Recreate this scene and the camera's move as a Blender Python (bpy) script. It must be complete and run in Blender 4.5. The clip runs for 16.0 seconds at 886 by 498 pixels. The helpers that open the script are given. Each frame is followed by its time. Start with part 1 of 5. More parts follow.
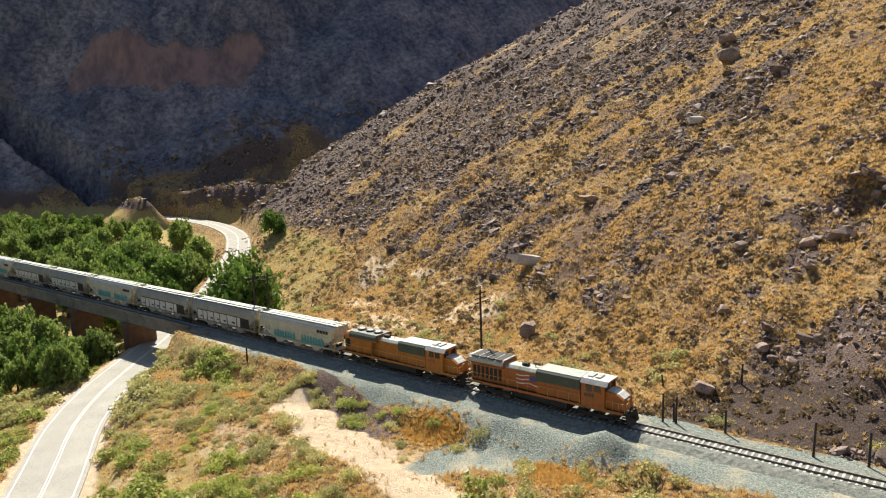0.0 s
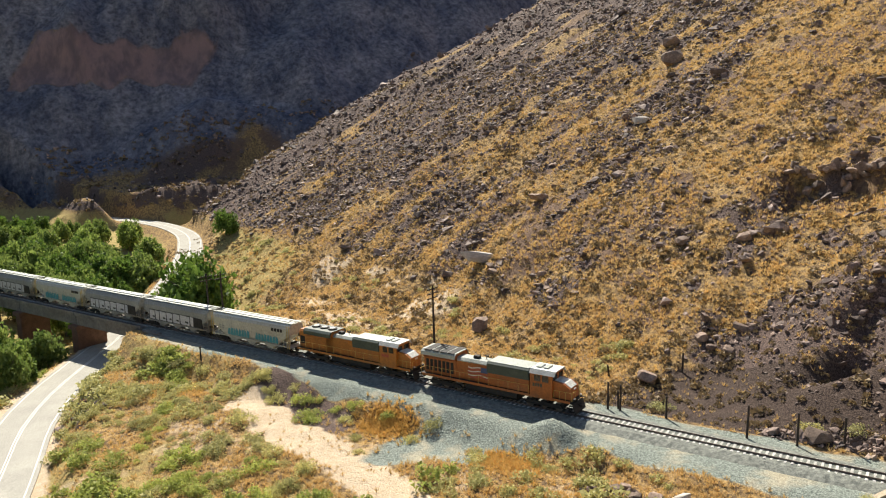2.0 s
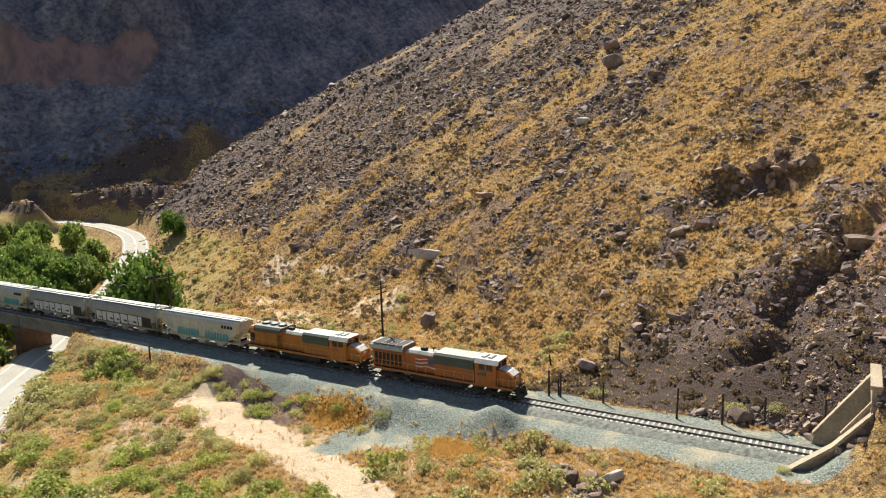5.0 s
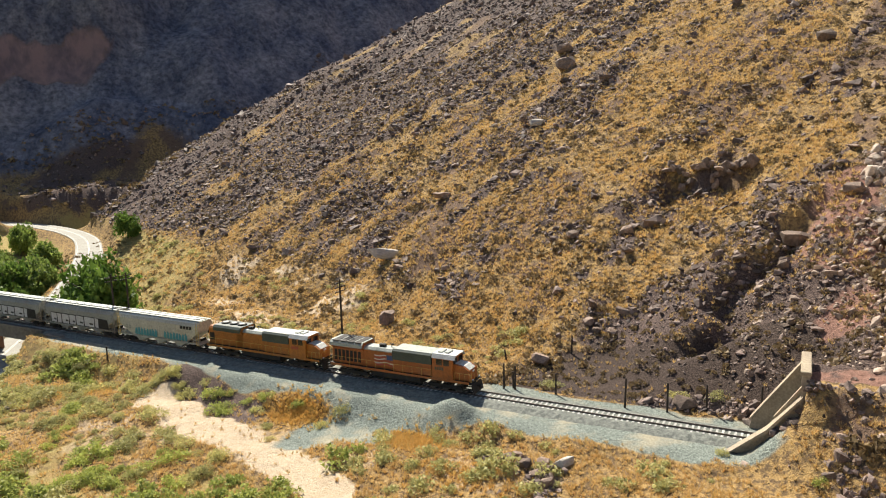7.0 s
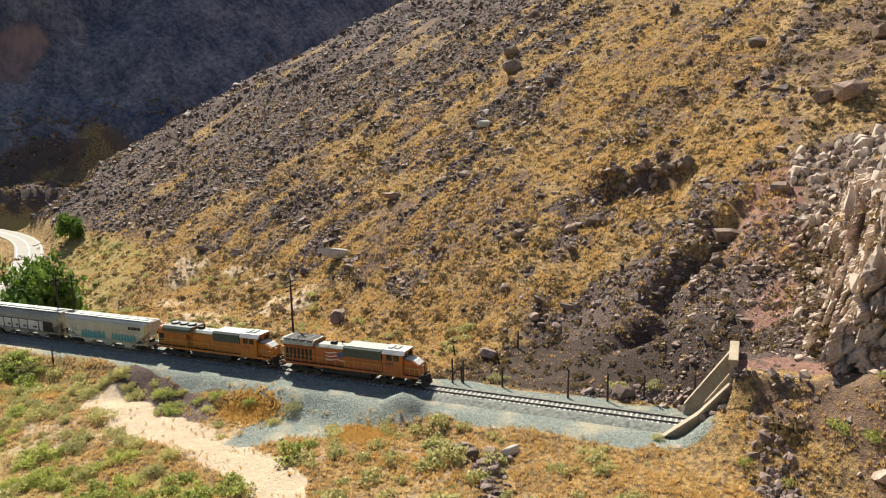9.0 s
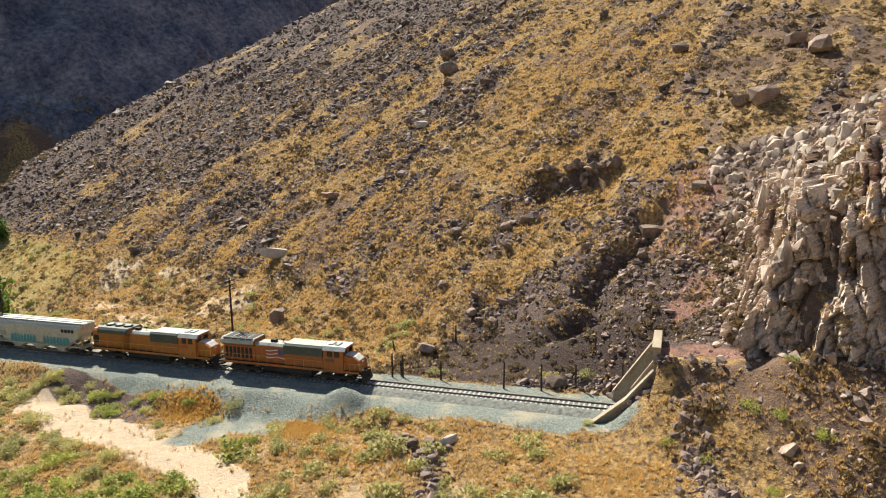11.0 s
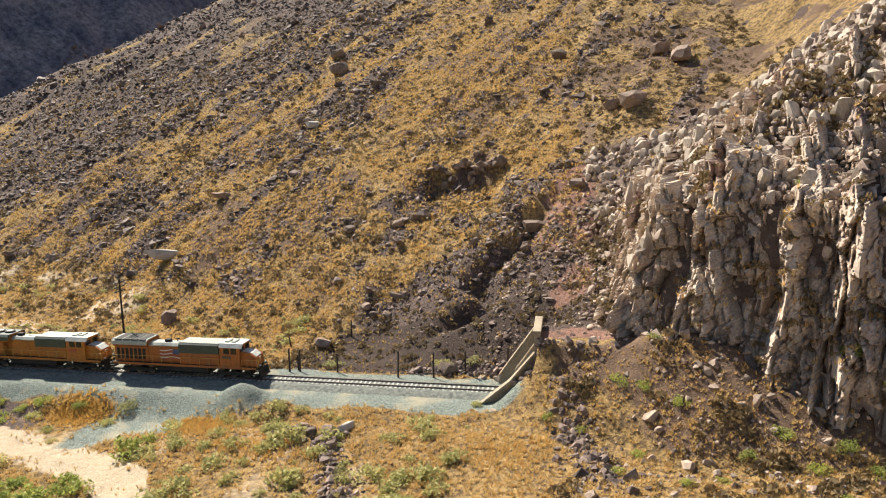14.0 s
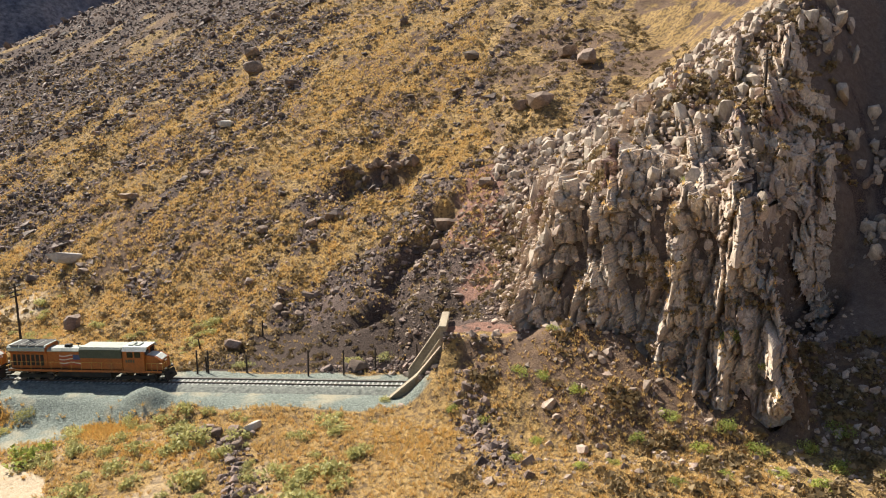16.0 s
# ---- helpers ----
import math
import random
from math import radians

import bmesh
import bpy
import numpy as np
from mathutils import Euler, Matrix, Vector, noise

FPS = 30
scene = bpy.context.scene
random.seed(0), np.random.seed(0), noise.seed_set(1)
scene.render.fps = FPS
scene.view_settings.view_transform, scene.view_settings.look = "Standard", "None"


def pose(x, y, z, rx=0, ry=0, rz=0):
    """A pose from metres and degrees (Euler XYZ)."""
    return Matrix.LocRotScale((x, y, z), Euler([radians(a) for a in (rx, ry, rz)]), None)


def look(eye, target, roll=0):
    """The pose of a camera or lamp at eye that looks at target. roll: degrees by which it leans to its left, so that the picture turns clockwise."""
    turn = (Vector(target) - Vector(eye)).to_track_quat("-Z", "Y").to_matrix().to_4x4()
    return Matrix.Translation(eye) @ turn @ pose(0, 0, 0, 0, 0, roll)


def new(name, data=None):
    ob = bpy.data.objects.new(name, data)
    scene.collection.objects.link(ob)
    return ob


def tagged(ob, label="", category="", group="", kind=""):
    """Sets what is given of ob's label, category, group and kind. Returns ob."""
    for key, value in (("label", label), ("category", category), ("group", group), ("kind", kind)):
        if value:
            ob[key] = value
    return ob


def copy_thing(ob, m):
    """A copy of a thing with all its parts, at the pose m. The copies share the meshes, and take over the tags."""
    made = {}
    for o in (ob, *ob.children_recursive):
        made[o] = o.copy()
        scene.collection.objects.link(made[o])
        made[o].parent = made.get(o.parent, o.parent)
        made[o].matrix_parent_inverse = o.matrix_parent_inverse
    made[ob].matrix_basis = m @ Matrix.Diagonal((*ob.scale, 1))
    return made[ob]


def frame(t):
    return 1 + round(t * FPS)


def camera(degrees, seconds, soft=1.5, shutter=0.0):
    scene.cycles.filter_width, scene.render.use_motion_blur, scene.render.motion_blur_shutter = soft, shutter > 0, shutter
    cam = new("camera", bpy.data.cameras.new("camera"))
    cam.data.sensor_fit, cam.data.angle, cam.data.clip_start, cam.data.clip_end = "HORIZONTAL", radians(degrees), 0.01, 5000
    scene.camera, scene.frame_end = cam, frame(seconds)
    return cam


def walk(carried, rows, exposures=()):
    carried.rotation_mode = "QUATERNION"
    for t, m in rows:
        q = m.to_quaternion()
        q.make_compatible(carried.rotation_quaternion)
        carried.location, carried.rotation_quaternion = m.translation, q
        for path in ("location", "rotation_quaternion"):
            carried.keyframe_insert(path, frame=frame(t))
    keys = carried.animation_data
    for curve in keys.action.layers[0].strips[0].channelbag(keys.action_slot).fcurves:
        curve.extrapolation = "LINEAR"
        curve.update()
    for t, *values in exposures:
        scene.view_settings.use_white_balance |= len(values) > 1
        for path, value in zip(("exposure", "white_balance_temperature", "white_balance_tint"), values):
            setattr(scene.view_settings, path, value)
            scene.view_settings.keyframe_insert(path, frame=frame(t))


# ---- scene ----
cam = camera(63.42, 16.0, soft=1.1)
PATH = [
    (0, (24.598, -71.465, 31.374), (-5.231, -32.077, 23.703), -1.351),
    (0.5, (25.017, -71.836, 31.338), (-4.283, -32.055, 23.654), -1.348),
    (1, (25.432, -72.206, 31.304), (-3.266, -31.991, 23.613), -1.315),
    (1.5, (25.836, -72.589, 31.270), (-2.211, -31.921, 23.562), -1.325),
    (2, (26.207, -72.956, 31.248), (-1.097, -31.790, 23.515), -1.331),
    (2.5, (26.581, -73.311, 31.217), (0.088, -31.622, 23.464), -1.334),
    (3, (26.943, -73.673, 31.169), (0.874, -31.717, 23.418), -1.319),
    (3.5, (27.293, -74.044, 31.106), (1.622, -31.843, 23.359), -1.304),
    (4, (27.643, -74.420, 31.064), (2.375, -31.976, 23.312), -1.301),
    (6.5, (29.479, -76.856, 31.167), (6.802, -32.977, 23.393), -1.229),
    (7, (29.828, -77.382, 31.213), (7.911, -33.122, 23.426), -1.207),
    (7.5, (30.178, -77.925, 31.253), (8.983, -33.315, 23.458), -1.151),
    (8, (30.514, -78.468, 31.283), (10.054, -33.520, 23.470), -1.145),
    (8.5, (30.839, -78.992, 31.326), (11.170, -33.695, 23.501), -1.085),
    (11, (32.090, -81.792, 31.380), (17.271, -34.695, 23.485), -0.817),
    (11.5, (32.360, -82.544, 31.421), (18.601, -35.131, 23.504), -0.748),
    (12, (32.603, -83.298, 31.458), (19.867, -35.603, 23.522), -0.708),
    (12.5, (32.826, -84.026, 31.487), (21.245, -36.041, 23.534), -0.660),
    (13, (33.031, -84.742, 31.498), (22.746, -36.464, 23.533), -0.638),
    (13.5, (33.232, -85.435, 31.501), (24.240, -36.902, 23.522), -0.623),
    (14, (33.446, -86.042, 31.489), (25.743, -37.289, 23.501), -0.587),
    (14.5, (33.775, -86.527, 31.487), (27.356, -37.591, 23.484), -0.563),
    (15, (34.341, -86.863, 31.478), (29.133, -37.786, 23.456), -0.573),
    (15.5, (35.175, -87.124, 31.480), (31.133, -37.941, 23.439), -0.546),
    (16, (36.218, -87.401, 31.495), (33.532, -38.128, 23.435), -0.474),
]
walk(cam, [(t, look(eye, target, roll)) for t, eye, target, roll in PATH], [(0.0, 0.84), (16.0, 0.84)])

# ---- light ----
world = bpy.data.worlds.new("sky")
scene.world = world
world.use_nodes = True
SUN_DIR = Vector((-0.70, 0.61, 1.0)).normalized()
SUN_EL = math.asin(SUN_DIR.z)
SUN_AZ = math.atan2(SUN_DIR.x, SUN_DIR.y)
sky = world.node_tree.nodes.new("ShaderNodeTexSky")
sky.sky_type = "NISHITA"
sky.sun_disc = False
sky.sun_elevation, sky.sun_rotation = SUN_EL, SUN_AZ
world.node_tree.nodes["Background"].inputs[1].default_value = 0.06
world.node_tree.links.new(sky.outputs[0], world.node_tree.nodes["Background"].inputs[0])
sun_data = bpy.data.lights.new("sun", "SUN")
sun_data.energy, sun_data.angle, sun_data.color = 5.0, radians(0.55), (1.0, 0.93, 0.80)
sun = new("sun", sun_data)
sun.matrix_world = look(SUN_DIR * 200, (0, 0, 0))

# ---- small tools ----
rng = np.random.default_rng(7)


def sstep(a, b, v):
    t = np.clip((np.asarray(v, float) - a) / (b - a), 0, 1)
    return t * t * (3 - 2 * t)


LATTICE = np.random.default_rng(3).random((256, 256))


def vnoise(x, y):
    ix, iy = np.floor(x).astype(int), np.floor(y).astype(int)
    fx, fy = x - ix, y - iy
    fx, fy = fx * fx * (3 - 2 * fx), fy * fy * (3 - 2 * fy)
    a, b = LATTICE[ix % 256, iy % 256], LATTICE[(ix + 1) % 256, iy % 256]
    c, d = LATTICE[ix % 256, (iy + 1) % 256], LATTICE[(ix + 1) % 256, (iy + 1) % 256]
    return (a + (b - a) * fx) * (1 - fy) + (c + (d - c) * fx) * fy


def fbm(x, y, octaves=4, gain=0.5):
    """Noise from about -1 to 1."""
    x, y = np.asarray(x, float), np.asarray(y, float)
    total, amp, norm = 0.0, 1.0, 0.0
    for k in range(octaves):
        total = total + amp * (vnoise(x * 2**k + 17.3 * k + 300, y * 2**k + 9.1 * k + 300) * 2 - 1)
        norm += amp
        amp *= gain
    return total / norm * 1.6


def smax(a, b, k):
    h = np.clip(0.5 + 0.5 * (a - b) / k, 0, 1)
    return b + (a - b) * h + k * h * (1 - h)


def smooth_line(points, step=2.0):
    """A Catmull-Rom line through points."""
    p = np.array(points, float)
    p = np.vstack([2 * p[0] - p[1], p, 2 * p[-1] - p[-2]])
    out = []
    for i in range(1, len(p) - 2):
        n = max(2, int(np.linalg.norm(p[i + 1] - p[i]) / step))
        for s in np.arange(n) / n:
            out.append(0.5 * ((2 * p[i]) + (p[i + 1] - p[i - 1]) * s + (2 * p[i - 1] - 5 * p[i] + 4 * p[i + 1] - p[i + 2]) * s**2 + (3 * p[i] - p[i - 1] - 3 * p[i + 1] + p[i + 2]) * s**3))
    out.append(p[-2])
    return np.array(out)


def line_dist(x, y, line):
    """Distance from points to a line, and the line's third value there."""
    shape = np.shape(x)
    q = np.stack([np.ravel(x), np.ravel(y)], 1)
    best, val = np.full(len(q), 1e9), np.zeros(len(q))
    for a, b in zip(line[:-1], line[1:]):
        d = b[:2] - a[:2]
        s = np.clip(((q - a[:2]) @ d) / (d @ d + 1e-9), 0, 1)
        r = np.hypot(*(q - a[:2] - s[:, None] * d).T)
        m = r < best
        best[m], val[m] = r[m], (a[2] + s * (b[2] - a[2]))[m]
    return best.reshape(shape), val.reshape(shape)


# ---- the lie of the land: x along the track, y up the hillside, z from the rail heads ----
ROAD = smooth_line([(150, -150, -9), (60, -112, -8.6), (0, -79, -8), (-35, -55, -7.2), (-59.5, -37.3, -7), (-74, -27.2, -7), (-84.5, -17.5, -7), (-95, -5.2, -7), (-106, 8, -7),
                    (-128, 33, -6.5), (-155, 60, -5), (-178, 80, -3.6), (-205, 98, -2.6), (-240, 110, -2), (-285, 114, -2), (-330, 111, -1.5), (-380, 100, -1), (-440, 80, 0)], 5.0)


def road_dist(x, y):
    """Distance to the road and its height; far up the near hillside there is none."""
    x, y = np.asarray(x, float), np.asarray(y, float)
    d, rz = np.full(x.shape, 99.0), np.zeros(x.shape)
    m = (y < 14) | (x < -98)
    if m.any():
        a, b = line_dist(x[m], y[m], ROAD)
        d[m], rz[m] = a, b
    return d, rz


TRACK_Y0, TRACK_SLOPE = -0.15, -0.0145
ON_TRACK = pose(0, TRACK_Y0, 0, 0, 0, math.degrees(math.atan(TRACK_SLOPE)))
PORTAL_X = 31.6


def track_y(x):
    return TRACK_Y0 + TRACK_SLOPE * x


def hills(x, y):
    """The three hillsides across the valley."""
    near = -7.3 + 0.224 * x + 0.513 * y + 2.2 * fbm(x / 60, y / 60, 3)
    down = 0.917 * x - 0.40 * y
    near = near + 1.3 * fbm(down / 11, (0.4 * x + 0.917 * y) / 60, 3)
    edge = -222 + 0.22 * np.maximum(0, y - 120) + 1.1 * np.maximum(0, y - 215) + 9 * fbm(y / 40, y * 0, 2)
    near = near - 0.95 * np.maximum(0, edge - x)
    second = 0.63 * (y - 103) + 0.1 * (x + 330) + 4 * fbm(x / 45 + 5, y / 45, 3) + 2.2 * fbm(x / 13, y / 13, 3)
    edge2 = -357 + 0.74 * (y - 116) + 8 * fbm(y / 30 + 9, y * 0, 2)
    second = second - 1.0 * np.maximum(0, edge2 - x) - 0.8 * np.maximum(0, x + 272 - 0.25 * (y - 120)) - 1.1 * np.maximum(0, y - 186)
    s = -0.75 * x + 0.66 * y
    third = 1.28 * (s - 312) + 16 * fbm(x / 120 + 2, y / 120, 4) + 5 * fbm(x / 28, y / 28, 3)
    third = third - 5 * np.abs(fbm((0.66 * x + 0.75 * y) / 22, s / 130, 3))
    cliff = sstep(368, 384, s + 10 * fbm(x / 40, y / 40, 3)) * sstep(-395, -365, x) * (1 - sstep(-325, -305, x))
    third = third + (20 + 7 * fbm((0.66 * x + 0.75 * y) / 9, s / 60, 3)) * cliff - 9 * cliff * sstep(390, 460, s)
    third = np.where(third > 190, 190 + 0.12 * (third - 190), third)
    second = np.minimum(second, np.maximum(third, 0) + 12 + 3 * fbm(x / 25, y / 25, 3))
    far = smax(second, third, 4.0)
    return smax(near, far, 3.0)


def cliff_foot(x, y):
    """How far inside the foot of the cliff a place lies."""
    return np.minimum((x - 47.5) * 0.45 + (y + 3.5) * 0.75, (x - 41.5) * 0.9 + 0.05 * y)


def cliff_hold(x, y):
    """1 where the bare rock face stands, 0 outside it."""
    f = cliff_foot(x, y)
    return sstep(-3.0, -0.3, f + 1.2 * fbm(x / 4, y / 4, 2)) * (1 - sstep(30, 38, f + 3 * fbm(x / 6, y / 6, 2))) * (1 - sstep(28, 33.5, y)) * (1 - sstep(79, 83.5, x)) * sstep(-20, -17, y)


def crag(x, y, wob=0.0, wob_back=0.0):
    """The height of the bare rock: a steep face, then a broken slope above it."""
    back = 1.25 * (71.0 + 1.5 * np.maximum(0, y + 4) + 0.3 * np.minimum(0, y + 4) - x) + wob_back
    foot = np.minimum(cliff_foot(x, y) + wob, back)
    return 9.0 + 3.1 * np.clip(foot, -4, 4.6) + 0.80 * np.maximum(0, foot - 4.6)


def spur(x, y):
    """The rocky spur that the track runs into: talus, cliff and crag above it."""
    wob = 1.6 * fbm(x / 7, y / 7, 3)
    talus = 9.5 - 0.75 * np.maximum(0, -6.0 - y) - 0.33 * np.maximum(0, 47.0 - x) - 0.75 * np.maximum(0, 30.5 - x) + 0.02 * (x - 47)
    talus = talus - 0.30 * np.maximum(0, y + 2) * (1 - sstep(40, 48, x)) + 0.45 * fbm(x / 5, y / 5, 3)
    face = crag(x, y, wob, 1.5 * fbm(x / 4 + 8, y / 4, 2))
    # the next shoulder beyond a shaded gully
    beyond = 2.0 + 1.0 * (x - 77) + 0.55 * (y + 8) + 1.2 * fbm(x / 6, y / 6, 3)
    face = smax(face, np.minimum(beyond, 60), 1.0)
    talus = talus - 0.5 * np.maximum(0, x - 68) * sstep(-20, -8, y)
    return smax(np.minimum(talus, 16), face, 0.8)


def ground_z(x, y):
    x, y = np.asarray(x, float), np.asarray(y, float)
    v = y - track_y(x)
    # bench beside the track, and the lower terraces on the valley side
    drop = -3.3 + 1.9 * sstep(-22, 12, x) + 1.0 * sstep(14, 34, x) - 0.6 * sstep(-50, -64, x)
    bench = -0.55 + (drop + 0.55) * sstep(-5.0, -10.5, v + 0.8 * fbm(x / 6, y / 6, 2))
    bench = bench - 0.09 * np.maximum(0, -13 - v) * sstep(40, 20, x) - 0.35 * sstep(40, 60, x) * np.maximum(0, -24 - v) * 0.4
    bench = np.maximum(bench, -9.0)
    # wash on the hill side
    wash = -0.5 - 2.6 * sstep(-8, -50, x) * sstep(6, 16, v) + 0.35 * fbm(x / 14, y / 14, 3) * sstep(4, 8, v)
    base = np.where(v < 0, bench, wash)
    # river bed and flood plain up the valley
    river = -9.5 + 1.2 * fbm(x / 30, y / 30, 3) + 4.0 * sstep(-150, -200, x)
    base = base + (river - base) * sstep(-84, -102, x + 0.72 * np.minimum(0, v + 4) * 0)
    base = base + (np.minimum(base, river + 1.5) - base) * sstep(-62, -90, x) * sstep(-14, -40, v)
    base = base + 0.25 * fbm(x / 5, y / 5, 3) * sstep(4, 9, np.abs(v)) + 0.10 * fbm(x / 1.6, y / 1.6, 2) * sstep(4, 8, np.abs(v))
    z = smax(hills(x, y), base, 2.0)
    # rock bench (an eroded bite with a dark overhang) on the slope
    lip = y + 0.385 * (x - 16.5) + 0.8 * fbm(x / 3, y / 3, 2)
    z = z - 3.4 * sstep(7, 10, x) * (1 - sstep(20, 25, x)) * sstep(44, 51, lip) * (1 - sstep(54.6, 55.8, lip))
    # erosion gully above the portal
    gl = 22.3 + 0.50 * (y - 20) + 1.5 * fbm(y / 6, y * 0, 2)
    z = z - 3.3 * np.exp(-((x - gl) / 2.5) ** 2) * sstep(12, 18, y) * (1 - sstep(34, 42, y))
    sp = spur(x, y)
    z = np.where(x > 20, smax(z, sp, 1.0), z)
    rough = 0.35 * fbm(x / 3.1, y / 3.1, 3) * sstep(3, 10, z)
    z = z + rough
    # the cut for the track and the tunnel mouth
    cut = (1 - sstep(3.3 + 0.9 * sstep(26, 18, x), 3.6 + 3.0 * sstep(26, 14, x), np.abs(v))) * (1 - sstep(PORTAL_X - 0.4, PORTAL_X + 0.2, x)) * sstep(-84, -80, x)
    z = z + (-0.6 - z) * cut
    over = (1 - sstep(4.2, 5.5, np.abs(v))) * sstep(PORTAL_X - 0.4, PORTAL_X + 0.2, x)
    z = z + (np.maximum(z, 7.3 + 0.3 * fbm(x, y, 2)) - z) * over
    z = z + 1.7 * np.maximum(0, 1 - np.hypot((x + 4.6) / 3.4, (v + 5.6) / 2.6)) ** 0.8 * (0.9 + 0.3 * fbm(x / 2, y / 2, 2))
    # the road's bed and its cut bank
    d, rz = road_dist(x, y)
    bed = 1 - sstep(4.6, 9.0, d)
    z = z + (rz - 0.12 - z) * bed
    return z


# ---- materials ----
def nodes_of(name):
    m = bpy.data.materials.new(name)
    m.use_nodes = True
    nt = m.node_tree
    return m, nt, nt.nodes["Principled BSDF"]


def add(nt, kind, **inputs):
    n = nt.nodes.new(kind)
    for key, value in inputs.items():
        n.inputs[key.replace("_", " ")].default_value = value
    return n


def noise_node(nt, coord, scale, detail=4.0, rough=0.6, stretch=None):
    n = add(nt, "ShaderNodeTexNoise", Scale=scale, Detail=detail, Roughness=rough)
    if stretch:
        mp = nt.nodes.new("ShaderNodeMapping")
        mp.inputs["Scale"].default_value = stretch
        nt.links.new(coord, mp.inputs[0])
        coord = mp.outputs[0]
    nt.links.new(coord, n.inputs["Vector"])
    return n.outputs["Fac"]


def ramp(nt, fac, lo, hi, a=(0, 0, 0, 1), b=(1, 1, 1, 1)):
    r = nt.nodes.new("ShaderNodeValToRGB")
    r.color_ramp.elements[0].position, r.color_ramp.elements[1].position = lo, hi
    r.color_ramp.elements[0].color, r.color_ramp.elements[1].color = a, b
    nt.links.new(fac, r.inputs[0])
    return r.outputs[0]


def mix(nt, fac, a, b, blend="MIX"):
    m = nt.nodes.new("ShaderNodeMix")
    m.data_type, m.blend_type = "RGBA", blend
    for value, socket in ((fac, m.inputs[0]), (a, m.inputs[6]), (b, m.inputs[7])):
        if isinstance(value, bpy.types.NodeSocket):
            nt.links.new(value, socket)
        else:
            socket.default_value = value if isinstance(value, (int, float)) else (*value[:3], 1)
    return m.outputs[2]


def bump(nt, bsdf, height, strength, distance):
    b = add(nt, "ShaderNodeBump", Strength=strength, Distance=distance)
    nt.links.new(height, b.inputs["Height"])
    nt.links.new(b.outputs[0], bsdf.inputs["Normal"])


def surface(name, c1, c2, scale, rough=0.85, bump_d=0.02, metal=0.0, fine=8.0, island=0.0, each=0.0, c3=None, streak=None):
    """A mottled surface: two colours at a large scale, grain at a fine one, change from piece to piece."""
    m, nt, bsdf = nodes_of(name)
    coord = nt.nodes.new("ShaderNodeTexCoord").outputs["Object"]
    big = noise_node(nt, coord, scale, 5, stretch=streak)
    small = noise_node(nt, coord, scale * fine, 3)
    col = mix(nt, ramp(nt, big, 0.35, 0.65), c1, c2)
    if c3:
        col = mix(nt, ramp(nt, noise_node(nt, coord, scale * 0.37, 4), 0.55, 0.68), col, c3)
    shade = mix(nt, ramp(nt, small, 0.25, 0.75), (0.62, 0.62, 0.62), (1.3, 1.3, 1.3))
    col = mix(nt, 1.0, col, shade, "MULTIPLY")
    for amount, source in ((island, "island"), (each, "object")):
        if amount:
            if source == "island":
                r = nt.nodes.new("ShaderNodeNewGeometry").outputs["Random Per Island"]
            else:
                r = nt.nodes.new("ShaderNodeObjectInfo").outputs["Random"]
            v = ramp(nt, r, 0.0, 1.0, (1 - amount,) * 3 + (1,), (1 + amount,) * 3 + (1,))
            col = mix(nt, 1.0, col, v, "MULTIPLY")
    nt.links.new(col, bsdf.inputs["Base Color"])
    bsdf.inputs["Roughness"].default_value = rough
    bsdf.inputs["Metallic"].default_value = metal
    bsdf.inputs["Specular IOR Level"].default_value = 0.3 if rough > 0.6 else 0.5
    if bump_d:
        bump(nt, bsdf, small, 0.6, bump_d)
    return m


def leafy(name, c1, c2, through_light=0.35):
    """Leaves: two greens from leaf to leaf, with light coming through."""
    m, nt, bsdf = nodes_of(name)
    r = nt.nodes.new("ShaderNodeNewGeometry").outputs["Random Per Island"]
    o = nt.nodes.new("ShaderNodeObjectInfo").outputs["Random"]
    col = mix(nt, r, c1, c2)
    col = mix(nt, 1.0, col, ramp(nt, o, 0, 1, (0.8, 0.8, 0.8, 1), (1.25, 1.2, 1.1, 1)), "MULTIPLY")
    nt.links.new(col, bsdf.inputs["Base Color"])
    bsdf.inputs["Roughness"].default_value = 0.6
    bsdf.inputs["Specular IOR Level"].default_value = 0.25
    tr = nt.nodes.new("ShaderNodeBsdfTranslucent")
    nt.links.new(col, tr.inputs["Color"])
    ms = nt.nodes.new("ShaderNodeMixShader")
    ms.inputs[0].default_value = through_light
    nt.links.new(bsdf.outputs[0], ms.inputs[1])
    nt.links.new(tr.outputs[0], ms.inputs[2])
    nt.links.new(ms.outputs[0], nt.nodes["Material Output"].inputs[0])
    return m


